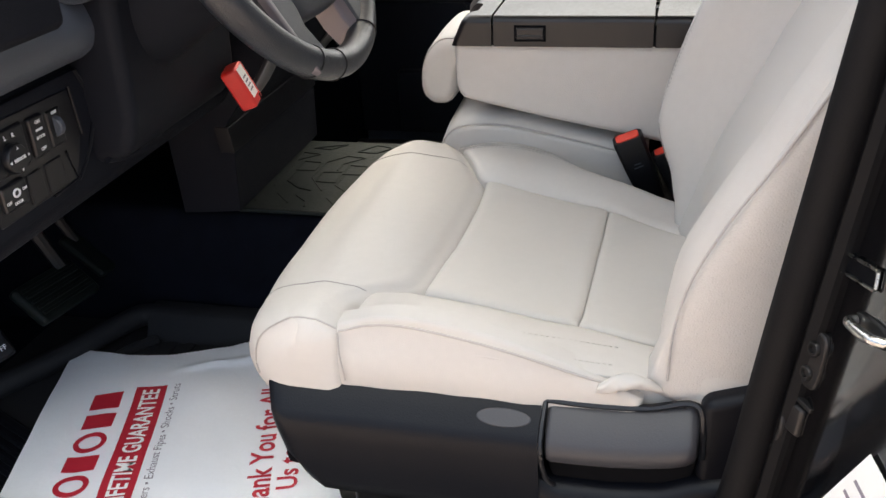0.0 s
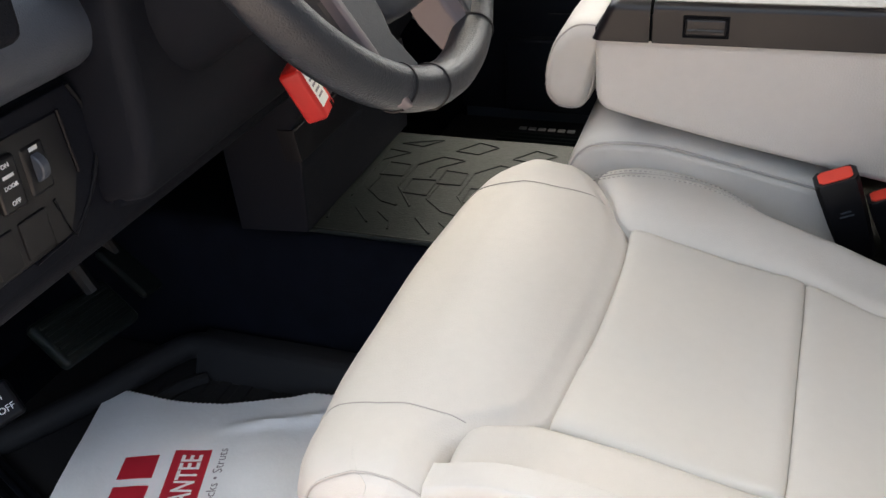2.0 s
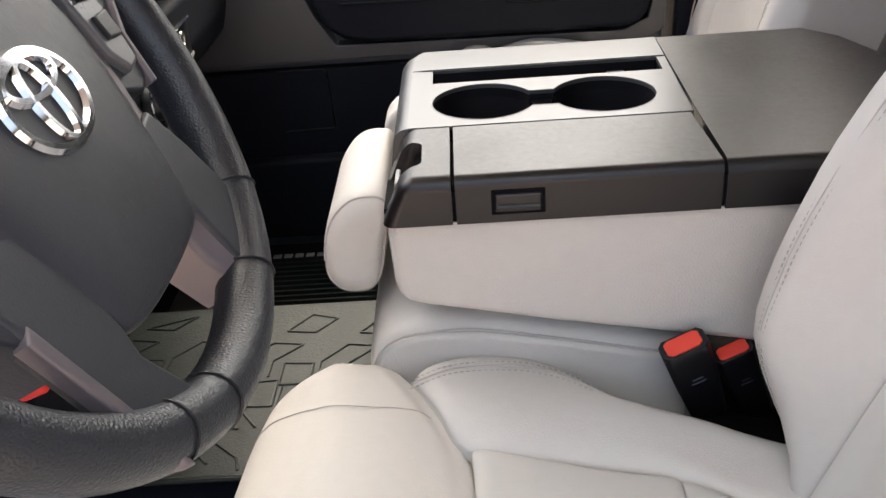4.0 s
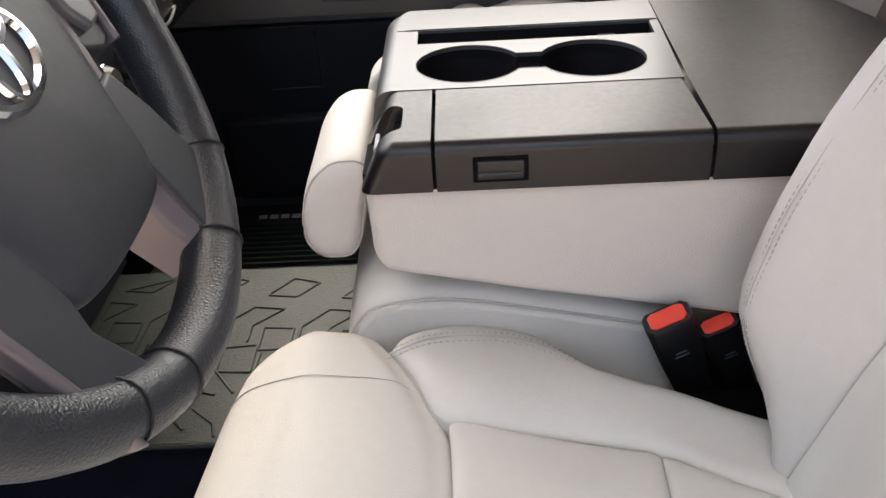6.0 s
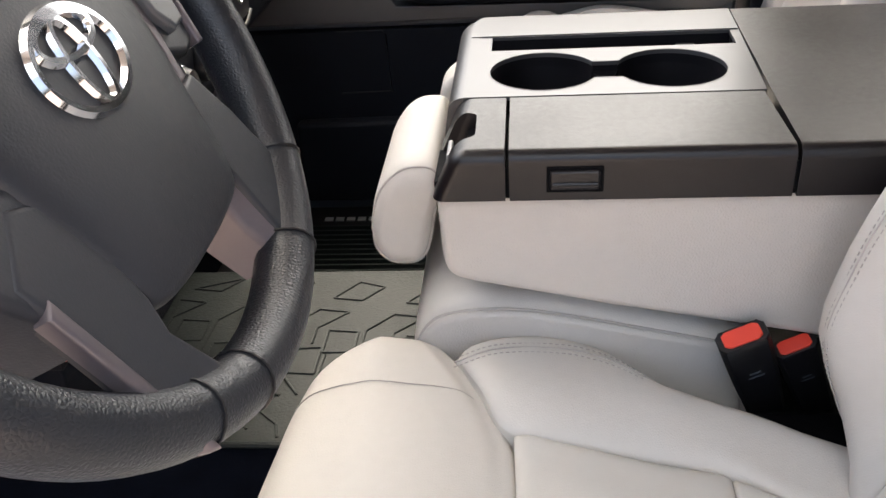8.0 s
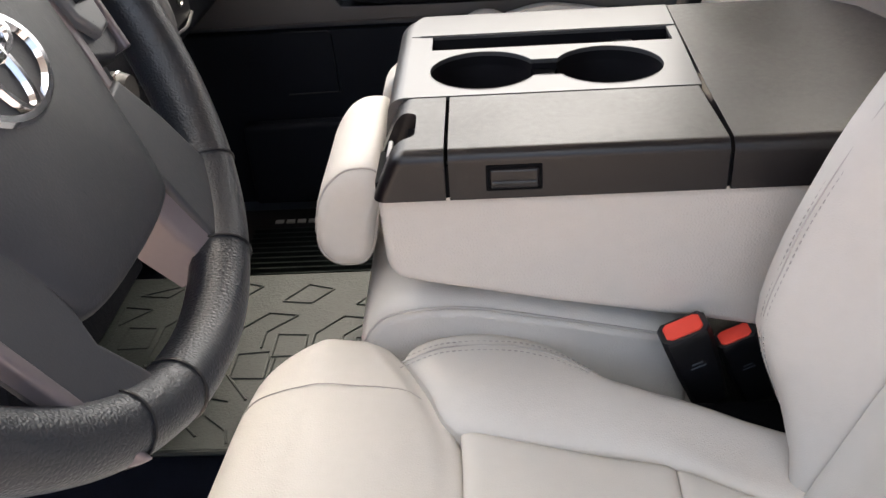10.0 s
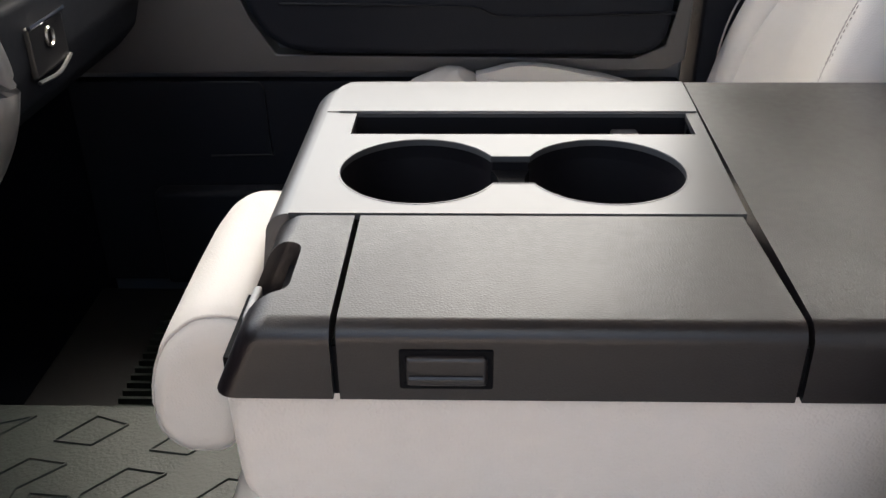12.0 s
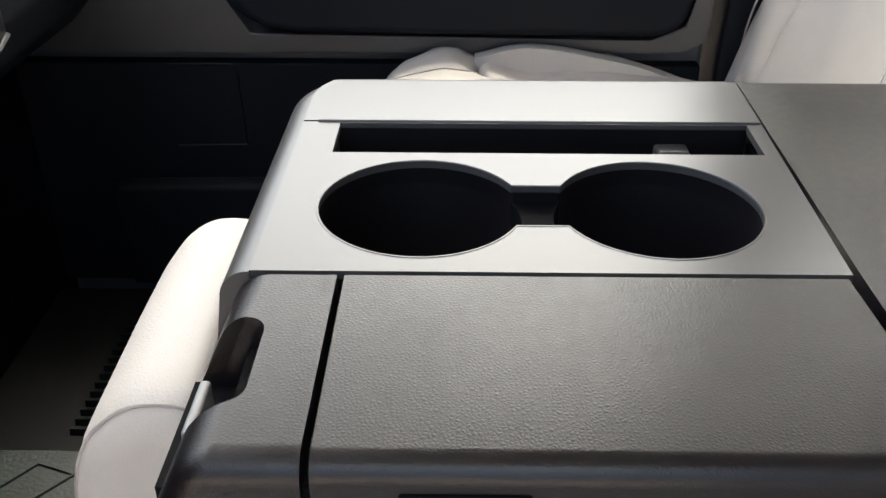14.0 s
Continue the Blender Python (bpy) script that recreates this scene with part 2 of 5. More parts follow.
def pillow(near, far, surf, nu=40, nv=24, roll=0.022, drop=0.011, skirt=0.03, edges=(1, 1, 1, 1), noise_amp=0.0018, seed=0.0):
    """A padded panel between two border lines (near and far, given as (a, b) pairs in the panel's plane), whose height is
    surf(a, b) and which rolls down at its borders (edges: near, far, start, end)."""
    nearc, farc = curve([(*p, 0) for p in near], 10), curve([(*p, 0) for p in far], 10)

    def on(c, t):
        f = t * (len(c) - 1)
        i = min(int(f), len(c) - 2)
        return c[i].lerp(c[i + 1], f - i)
    bm = bmesh.new()
    grid = []
    for i in range(nu + 1):
        u = i / nu
        u = 0.5 - 0.5 * math.cos(math.pi * u) * (0.6 + 0.4 * abs(math.cos(math.pi * u))) if nu > 12 else u
        p, q = on(nearc, u), on(farc, u)
        row = []
        width = (q - p).length
        length = sum((on(nearc, k / 8) - on(nearc, (k + 1) / 8)).length for k in range(8))
        for j in range(nv + 1):
            v = j / nv
            v = 0.5 - 0.5 * math.cos(math.pi * v)
            c = p.lerp(q, v)
            fall = 0.0
            for on_it, dist in zip(edges, (v * width, (1 - v) * width, u * length, (1 - u) * length)):
                if on_it:
                    k = max(0.0, 1 - dist / roll)
                    fall += on_it * drop * (1 - math.sqrt(max(0.0, 1 - k * k)))
            h = surf(c.x, c.y) - fall
            h += noise_amp * noise.noise(Vector((c.x * 22 + seed, c.y * 22, seed * 3)))
            row.append(bm.verts.new((c.x, c.y, h)))
        grid.append(row)
    for i in range(nu):
        for j in range(nv):
            bm.faces.new((grid[i][j], grid[i + 1][j], grid[i + 1][j + 1], grid[i][j + 1]))
    if skirt:
        rim = [grid[i][0] for i in range(nu + 1)] + [grid[nu][j] for j in range(1, nv + 1)] + \
              [grid[i][nv] for i in range(nu - 1, -1, -1)] + [grid[0][j] for j in range(nv - 1, 0, -1)]
        low = [bm.verts.new(v.co - Vector((0, 0, skirt))) for v in rim]
        for i in range(len(rim)):
            j = (i + 1) % len(rim)
            bm.faces.new((rim[i], rim[j], low[j], low[i]))
        bm.faces.new(low)
    return bm


def text_mesh(body, size, depth=0.0003, shear=0.0, bold=0.0):
    """Writing in the built-in font as a bmesh in the xy plane, centred."""
    cu = bpy.data.curves.new("writing", "FONT")
    cu.body, cu.size, cu.extrude, cu.shear, cu.offset = body, size, depth, shear, bold
    cu.align_x, cu.align_y = "CENTER", "CENTER"
    cu.resolution_u = 3
    ob = bpy.data.objects.new("writing", cu)
    me = ob.to_mesh()
    bm = bmesh.new()
    bm.from_mesh(me)
    ob.to_mesh_clear()
    bpy.data.objects.remove(ob)
    bpy.data.curves.remove(cu)
    return bm

# ---- large structure ----
MID = 1.30      # the middle line of the cabin


def structure(name, bm, mat, label, category, smooth=True):
    return tagged(part(name, bm, mat, None, label, smooth), label, category, "", "structure")


structure("ground", box(-60, 60, -60, 60, -0.62, -0.6), asphalt, "unseen asphalt ground under the truck, tinted to bounce warm light", "ground")
structure("floor", box(-1.15, 2.2, 0.66, 1.97, -0.06, 0.0), carpet, "black carpeted floor of the truck cabin", "floor")
structure("firewall", prism([(-1.15, 0.0), (-0.98, 0.0), (-1.09, 0.22), (-1.09, 0.75), (-1.15, 0.75)], "y", 0.52, 2.08), carpet, "black carpeted firewall ahead of the pedals", "wall")
# unseen rear wall, taken to full height to cut light from behind
structure("wall_rear", prism([(2.2, -0.06), (2.26, -0.06), (2.26, 1.28), (2.2, 1.28)], "y", 0.5, 2.1), headliner, "unseen rear wall of the cabin, raised to block light", "wall")
# unseen roof, drawn forward so that its front edge shades the seats
structure("ceiling", box(-0.47, 2.26, 0.62, 1.98, 1.26, 1.30, 0.01), headliner, "unseen light grey cloth headliner, extended forward for shade", "ceiling")
# tunnel along the middle of the floor
structure("floor_tunnel", prism([(1.112, 0.0), (1.122, 0.08), (1.136, 0.17), (1.143, 0.195), (1.160, 0.207), (1.425, 0.207), (1.445, 0.19), (1.455, 0.0)], "x", -1.09, 0.6), carpet, "black carpeted floor tunnel between the footwells", "floor")
# rocker sills under both doors
structure("sill_left", prism([(0.46, -0.2), (0.46, 0.035), (0.48, 0.05), (0.655, 0.06), (0.672, 0.045), (0.672, -0.2)], "x", -1.09, 2.2), body_paint, "glossy black painted door sill", "sill")
structure("sill_right", prism([(1.97, -0.2), (1.97, 0.05), (2.12, 0.04), (2.12, -0.2)], "x", -1.09, 2.2), body_paint, "glossy black painted door sill", "sill")
structure("kick_panel_right", box(-1.15, -0.60, 1.957, 2.06, -0.06, 0.72), carpet, "black carpeted side of the passenger footwell", "wall")
structure("kick_panel_left", box(-1.15, -0.84, 0.50, 0.60, -0.06, 0.72, 0.01), dash_plastic, "black side panel of the driver footwell", "wall")
# roof pillars
for y, nm in ((0.6, "left"), (2.0, "right")):
    structure("windscreen_pillar_" + nm, tube([Vector((-0.92, y, 0.72)), Vector((-0.72, y, 0.97)), Vector((-0.48, y + (0.03 if y < 1 else -0.03), 1.27))], 0.04, 8), headliner, "slanting windscreen pillar", "pillar")
structure("roof_rail_left", box(-0.48, 2.2, 0.56, 0.64, 1.22, 1.3, 0.02), headliner, "roof rail above the open door", "rail")
structure("roof_rail_right", box(-0.48, 2.2, 1.96, 2.04, 1.22, 1.3, 0.02), headliner, "roof rail above the closed door", "rail")
# unseen rear sides, raised past the window line to darken reflections
structure("rear_side_wall_right", box(0.36, 2.2, 1.97, 2.05, 0.0, 0.98, 0.01), dash_plastic, "unseen black rear side wall, raised to block light", "wall")
structure("rear_side_wall_left", box(0.62, 2.2, 0.50, 0.64, 0.0, 1.25, 0.01), dash_plastic, "unseen black rear side wall, raised to block light", "wall")

# pillar behind the open door
pillar = thing("door_pillar", "glossy black door pillar with a grey rubber weatherstrip", "pillar", "", "structure")


def pillar_section(z, grow=0.0):
    lean = 0.015 + (z - 0.22) * 0.12
    return [Vector((lean + x, y, z)) for x, y in ((0.165, 0.655), (0.152, 0.625), (0.158, 0.60), (0.170, 0.585), (0.174, 0.56), (0.180, 0.52), (0.205, 0.47), (0.42, 0.46), (0.42, 0.655))]


part("pillar_panel", loft([pillar_section(z) for z in (-0.1, 0.1, 0.3, 0.5, 0.7, 0.9, 1.25)]), body_paint, pillar)
strip_line = [Vector((0.160 + (z - 0.22) * 0.12 + max(0, 0.2 - z) * -0.15, 0.605, z)) for z in (0.05, 0.12, 0.22, 0.4, 0.6, 0.8, 1.0, 1.22)]
strip = part("weatherstrip", tube(curve(strip_line, 4), 0.015, 10), weather, pillar, "grey rubber weatherstrip")
part("lip", tube(curve([p + Vector((0.020, -0.008, 0)) for p in strip_line], 4), 0.010, 8), weather, strip)
# instrument panel, one long moulding across the cabin
dash = thing("dashboard", "dark charcoal moulded dashboard with a padded upper edge", "dashboard", "", "structure")
knee = [(-0.567, 0.385), (-0.522, 0.388), (-0.510, 0.405), (-0.509, 0.53), (-0.53, 0.55), (-0.56, 0.55), (-0.60, 0.40)]
part("knee_panel", prism(knee, "y", 0.56, 1.16, 0.006, 2), dash_plastic, dash)
pad = [(-0.53, 0.538), (-0.498, 0.542), (-0.480, 0.555), (-0.474, 0.575), (-0.482, 0.60), (-0.505, 0.62), (-0.55, 0.64), (-0.63, 0.67), (-0.95, 0.73), (-0.95, 0.50)]
part("upper_pad", prism(pad, "y", 0.54, 2.04, 0.006, 2), dash_soft, dash, "soft grained charcoal pad")
glove = [(-0.60, 0.40), (-0.52, 0.40), (-0.49, 0.43), (-0.478, 0.47), (-0.478, 0.53), (-0.52, 0.55), (-0.60, 0.55)]
part("glove_box_panel", prism(glove, "y", 1.46, 2.04, 0.006, 2), dash_plastic, dash)
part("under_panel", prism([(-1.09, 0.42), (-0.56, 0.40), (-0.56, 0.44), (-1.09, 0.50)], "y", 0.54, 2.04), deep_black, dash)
# closed far door
door = thing("door_1", "closed dark grey door trim with a black armrest", "door", "", "structure")
part("door_panel", box(-0.60, 0.21, 1.955, 2.03, 0.0, 0.66, 0.008), dash_soft, door)
part("lower_panel", prism([(-0.60, 0.05), (0.205, 0.05), (0.205, 0.353), (-0.60, 0.353)], "y", 1.935, 1.957, 0.004, 2), dash_plastic, door)
part("trim_strip", prism([(-0.60, 0.366), (-0.60, 0.50), (-0.42, 0.50), (-0.36, 0.48), (-0.345, 0.44), (-0.315, 0.392), (0.14, 0.386), (0.178, 0.403), (0.19, 0.46), (0.207, 0.46), (0.205, 0.384), (0.18, 0.370)], "y", 1.925, 1.957, 0.003, 2), steel_matte, door, "satin grey trim strip")
part("armrest", prism([(-0.356, 0.516), (-0.350, 0.481), (-0.338, 0.446), (-0.320, 0.419), (-0.296, 0.403), (-0.255, 0.397), (0.14, 0.395), (0.160, 0.401), (0.173, 0.414), (0.178, 0.436), (0.182, 0.516)], "y", 1.90, 1.957, 0.012, 3), dash_plastic, door, "black armrest")
part("pillar_cover", prism([(0.215, 0.0), (0.36, 0.0), (0.36, 1.25), (0.27, 1.25), (0.225, 0.6)], "y", 1.93, 2.05, 0.01, 2), dash_plastic, door)
part("window_sill", box(-0.60, 0.22, 1.95, 2.03, 0.66, 0.68, 0.008), dash_plastic, door)

# ---- seats ----
def smooth(a, b, x):
    t = max(0.0, min(1.0, (x - a) / (b - a)))
    return t * t * (3 - 2 * t)


SEAT_TOP = [(-0.31, 0.312), (-0.27, 0.330), (-0.235, 0.337), (-0.19, 0.332), (-0.13, 0.316), (0.0, 0.298), (0.1, 0.288), (0.2, 0.284)]


def seat_top(x, y):
    z = lerp_table(SEAT_TOP, x) + (y - 0.9) * 0.025
    back = smooth(-0.20, -0.12, x)
    z += smooth(-0.16, -0.02, x) * 0.016 * smooth(0.80, 0.68, y) * (1 - 0.4 * smooth(0.0, 0.12, x))
    z += back * 0.018 * smooth(1.02, 1.09, y) * (1 - 0.55 * smooth(-0.02, 0.12, x))
    return z


ROLL_BACK = [(0.655, -0.197), (0.70, -0.203), (0.732, -0.192), (0.753, -0.166), (0.773, -0.141), (0.90, -0.130), (1.0, -0.126), (1.043, -0.129), (1.085, -0.150), (1.126, -0.176), (1.16, -0.182)]
ROLL_FRONT = [(0.655, -0.282), (0.663, -0.294), (0.678, -0.304), (0.70, -0.311), (0.80, -0.319), (0.95, -0.319), (1.06, -0.311), (1.12, -0.301), (1.16, -0.284)]


def roll_section(y):
    w = 0.001 + 0.015 * smooth(0.67, 0.73, y)
    xr, f = (sum(lerp_table(tab, y + w * k / 3) for k in range(-3, 4)) / 7 for tab in (ROLL_BACK, ROLL_FRONT))
    t = (y - 0.9) * 0.025 + 0.006 * smooth(0.74, 0.66, y)
    s = lambda x: lerp_table(SEAT_TOP, x) + t
    pts = [(xr + 0.004, s(xr) - 0.016), (xr - 0.001, s(xr) - 0.007), (xr - 0.010, s(xr) - 0.002)]
    n = 8
    pts += [(x, s(x)) for x in (xr - 0.02 + (f + 0.045 - xr + 0.02) * i / n for i in range(n + 1))]
    pts += [(f + 0.024, 0.323 + t), (f + 0.010, 0.310 + t), (f + 0.003, 0.295 + t), (f, 0.278), (f + 0.002, 0.262), (f + 0.008, 0.247), (f + 0.020, 0.236), (f + 0.05, 0.232), (xr, 0.232)]
    return [(p.x, p.y) for p in curve([(a, b, 0) for a, b in pts[:-2]], 3)] + pts[-2:]


def shrunk(pts, d):
    """A closed outline drawn in by d towards its middle line."""
    lo, hi = min(a for a, _ in pts) + 0.045, max(a for a, _ in pts) - 0.045
    out = []
    for a, b in pts:
        c = Vector((max(lo, min(hi, a)), 0.285))
        p = Vector((a, b))
        out.append(tuple(p + (c - p).normalized() * d))
    return out


SEAT_BACK_O, SEAT_BACK_A = (0.135, 0.288), radians(22)


def back_place(y, b, h):
    s, c = math.sin(SEAT_BACK_A), math.cos(SEAT_BACK_A)
    return Vector((SEAT_BACK_O[0] + b * s - h * c, y, SEAT_BACK_O[1] + b * c + h * s))


BOLSTER = [(-0.03, 0.035), (0.0, 0.050), (0.03, 0.064), (0.09, 0.076), (0.15, 0.074), (0.22, 0.064), (0.32, 0.054), (0.45, 0.044), (0.62, 0.034)]


def back_surf(y, b):
    edge = lerp_table(BOLSTER, b)
    mid = 0.012 + 0.016 * smooth(0.0, 0.14, b) - 0.01 * smooth(0.2, 0.5, b)
    edge += (0.025 * smooth(-0.02, 0.1, b) + 0.020 * smooth(0.10, 0.24, b)) * smooth(1.0, 1.05, y)
    edge -= 0.010 * smooth(0.82, 0.72, y)
    edge -= 0.045 * smooth(0.13, -0.03, b) * smooth(1.0, 1.05, y)
    k = max(smooth(0.81, 0.725, y), smooth(0.975, 1.045, y))
    return mid + (edge - mid) * k - 0.012 * smooth(0.70, 0.655, y) - 0.014 * smooth(1.06, 1.10, y)


def onto_back(bm):
    for v in bm.verts:
        v.co = back_place(v.co.x, v.co.y, v.co.z)
    return bm


def build_seat(m, label, group, gathered=True):
    """A bucket-shaped leather front seat, placed by the matrix m."""
    seat = thing("front_seat", label, "seat", group)

    def add(name, bm, mat, parent=None, lab=""):
        for v in bm.verts:
            v.co.y += 0.015 * smooth(0.80, 0.68, v.co.y)
        return part(name, moved(bm, m), mat, parent or seat, lab)
    # cushion
    ys = [0.6545, 0.6555, 0.658, 0.662, 0.667, 0.675, 0.69, 0.71, 0.73, 0.745, 0.76, 0.775, 0.79, 0.82, 0.86, 0.90, 0.94, 0.98, 1.01, 1.035, 1.055, 1.068, 1.08, 1.09, 1.10, 1.11, 1.12, 1.127, 1.133, 1.139, 1.144, 1.149, 1.153, 1.156, 1.158]
    rings = []
    for y in ys:
        p = roll_section(y)
        k = 0.0
        if y < 0.680:
            inset = 0.012 * (1 - math.sqrt(max(0, 1 - ((0.680 - y) / 0.0257) ** 2)))
            p = shrunk(p, inset)
        if y > 1.105:
            k = 0.45 * (1 - math.sqrt(max(0, 1 - ((y - 1.105) / 0.0535) ** 2)))
        cx, cz = sum(a for a, _ in p) / len(p), 0.285
        w = 0.0012
        rings.append([Vector((cx + (a - cx) * (1 - k), y, cz + (b - cz) * (1 - k) + w * noise.noise(Vector((a * 25, y * 18, 3))))) for a, b in p])
    first = rings[0]
    mid = sum(first, Vector()) / len(first)
    for k in (0.88, 0.7, 0.45, 0.2):
        rings.insert(0, [mid.lerp(q, k) + Vector((0, -0.006 * (1 - k * k), 0)) for q in first])
    roll = add("front_roll", loft(rings), leather)
    near_border = [(-0.196, 0.664), (-0.15, 0.660), (-0.08, 0.658), (0.0, 0.656), (0.06, 0.664), (0.13, 0.675)]
    near_seam = [(-0.196, 0.732), (-0.166, 0.755), (-0.14, 0.770), (-0.06, 0.766), (0.018, 0.757), (0.07, 0.748), (0.14, 0.735)]
    far_seam = [(-0.175, 1.124), (-0.153, 1.084), (-0.128, 1.046), (-0.05, 1.040), (0.026, 1.031), (0.08, 1.006), (0.14, 0.972)]
    far_border = [(-0.174, 1.130), (-0.14, 1.147), (-0.09, 1.152), (-0.062, 1.148), (-0.042, 1.137), (-0.028, 1.122), (-0.017, 1.110), (0.01, 1.101), (0.06, 1.088), (0.15, 1.060)]
    add("bolster_near", pillow(near_border, near_seam, seat_top, 40, 18, 0.026, 0.008, 0.05, (0.45, 1, 2.2, 1), seed=1), leather)
    add("bolster_far", pillow(far_seam, far_border, seat_top, 40, 18, 0.022, 0.009, 0.07, (1, 1.6, 1, 1), seed=2), leather)
    cross = [(0.018, 0.756), (0.021, 0.80), (0.025, 0.90), (0.028, 0.97), (0.030, 1.029)]
    front_line = [(-0.141, 0.772), (-0.134, 0.84), (-0.128, 0.90), (-0.125, 0.98), (-0.127, 1.045)]
    add("insert_front", pillow(front_line, cross, lambda x, y: seat_top(x, y) + 0.001, 30, 30, 0.014, 0.006, 0.03, seed=3), leather_insert)
    add("insert_rear", pillow(cross, [(0.15, 0.734), (0.152, 0.80), (0.153, 0.90), (0.15, 0.97)], lambda x, y: seat_top(x, y) + 0.001, 30, 24, 0.014, 0.006, 0.03, seed=4), leather_insert)
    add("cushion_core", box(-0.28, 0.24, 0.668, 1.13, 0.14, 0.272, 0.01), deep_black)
    # padded flank under the near bolster
    flank = pillow([(-0.200, 0.236), (-0.10, 0.236), (0.0, 0.24), (0.08, 0.25)], [(-0.200, 0.329), (-0.135, 0.341), (-0.03, 0.323), (0.05, 0.295), (0.085, 0.278)], lambda a, b: 0.006 + 0.008 * math.sin(max(0, min(1, (b - 0.24) / 0.09)) * math.pi), 34, 14, 0.012, 0.006, 0.02, (1, 0.7, 0.15, 1), seed=5)
    for v in flank.verts:
        v.co = Vector((v.co.x, 0.668 - v.co.z, v.co.y))
    add("flank", flank, leather)
    # piping and stitches
    up = Vector((0, 0, 0.0008))
    pipe = [(-0.196, 0.655, 0.325), (-0.165, 0.653, 0.336), (-0.13, 0.652, 0.338), (-0.08, 0.651, 0.331), (-0.03, 0.652, 0.319), (0.02, 0.654, 0.303), (0.055, 0.657, 0.292)]
    add("piping", tube(curve(pipe, 6), 0.0013, 6), seam_mat)
    arc = []
    sec = shrunk(roll_section(0.662), 0.0035)
    for a, b in sec[3:]:
        if b > 0.262:
            arc.append((a, 0.661, b + 0.0003))
    add("piping", tube(curve(arc, 1), 0.0009, 6), seam_mat)
    add("seam", tube(curve([(-0.197, 0.654, 0.324), (-0.196, 0.650, 0.30), (-0.194, 0.652, 0.272)], 5), 0.0009, 6), seam_mat)
    cap = [(a, 1.080, b + 0.0006) for a, b in roll_section(1.080)[6:] if b > 0.25]
    add("seam", tube(curve(cap, 1), 0.0005, 6), seam_mat)
    cap = [(a, 0.738, b + 0.0006) for a, b in roll_section(0.738)[6:] if b > 0.25]
    add("seam", tube(curve(cap, 1), 0.0006, 6), seam_mat)
    for dy, first in ((0.046, 1), (0.0125, 2)):
        add("stitching", dashes(curve([(x, y + dy, seat_top(x, y + dy) + 0.0006) for x, y in near_border[first:5]], 8)[4:], 0.0032, 0.0022, 0.0005), leather_seat_side)
    for k, stitched in ((0.024, False), (0.030, True), (0.019, True)):
        line = [(x, y - k * d, seat_top(x, y - k * d) + 0.0007 - 0.004 * smooth(0.6, 0.0, d)) for (x, y), d in zip(far_border, (1, 1, 1, 0.95, 0.82, 0.6, 0.3))]
        if stitched:
            add("stitching", dashes(curve(line, 8), 0.0028, 0.0022, 0.0005), thread)
        else:
            add("seam", tube(curve(line, 8), 0.0007, 6), seam_mat)
    # gathered leather at the rear corner of the cushion
    tail = []
    for i in range(41):
        t = i / 40
        c = Vector((0.044 + 0.056 * t, 0.652 + 0.008 * t, 0.2865 + 0.012 * math.sin(0.3 + t * 2.4) - 0.002 * t))
        fold = abs(math.sin(t * 8.5 + 0.4)) ** 0.6
        r = 0.0098 * math.sqrt(max(0.02, math.sin(0.22 + t * 2.8))) * (0.80 + 0.16 * fold) * (1 - 0.40 * t)
        ring = []
        for k in range(24):
            a = 2 * math.pi * k / 24
            w = 1 + 0.16 * math.sin(3 * a + t * 9) * (1 - t)
            ring.append(c + Vector((0.35 * r * math.sin(a) * math.cos(t * 9), r * 0.95 * math.cos(a) * w, r * math.sin(a) * w)))
        tail.append(ring)
    if gathered:
        add("gathered_corner", loft(tail), leather)
    # backrest
    top = 0.62
    y_near = [(0.662, b) for b in (-0.02, 0.1, 0.2, 0.35, 0.5, top)]
    in_near = [(0.735, -0.03), (0.752, 0.1), (0.765, 0.2), (0.775, 0.35), (0.775, 0.5), (0.775, top)]
    in_far = [(1.005, -0.03), (0.995, 0.1), (0.99, 0.2), (0.99, 0.35), (1.0, 0.5), (1.0, top)]
    y_far = [(1.085, -0.035), (1.092, 0.06), (1.096, 0.2), (1.096, 0.35), (1.095, 0.5), (1.09, top)]
    back = add("backrest_bolster", onto_back(pillow(y_near, in_near, back_surf, 40, 20, 0.03, 0.012, 0.09, (0.8, 1, 2.2, 0), seed=6)), leather)
    add("backrest_bolster", onto_back(pillow(in_far, y_far, back_surf, 40, 20, 0.03, 0.012, 0.09, (1, 1.6, 2.2, 0), seed=7)), leather)
    add("backrest_panel", onto_back(pillow(in_near, in_far, lambda y, b: back_surf(y, b) + 0.002, 40, 26, 0.018, 0.008, 0.06, (1, 1, 1, 0), seed=8)), leather_insert)
    side = pillow([(-0.030, 0.045), (0.1, 0.056), (0.22, 0.046), (0.4, 0.032), (top, 0.018)], [(-0.02, -0.05), (0.1, -0.065), (0.22, -0.085), (0.4, -0.085), (top, -0.08)], lambda b, h: 0.004 + 0.008 * math.sin(max(0, min(1, (b + 0.05) / 0.67)) * math.pi), 40, 20, 0.02, 0.010, 0.03, (0.7, 1, 2, 0), seed=9)
    for v in side.verts:
        v.co = back_place(0.668 - v.co.z, v.co.x, v.co.y)
    add("backrest_side", side, leather_seat_side)
    core = [back_place(0, b, h) for b, h in ((-0.035, -0.012), (0.12, 0.02), (top, 0.02), (top, -0.10), (-0.02, -0.07))]
    add("backrest_core", prism([(p.x, p.z) for p in core], "y", 0.675, 1.085, 0.01, 2), leather_seat_side)
    seam_line = [back_place(0.6585, b, lerp_table(BOLSTER, b) - 0.016) for b in (0.0, 0.05, 0.1, 0.16, 0.22, 0.3, 0.4, 0.5, 0.6)]
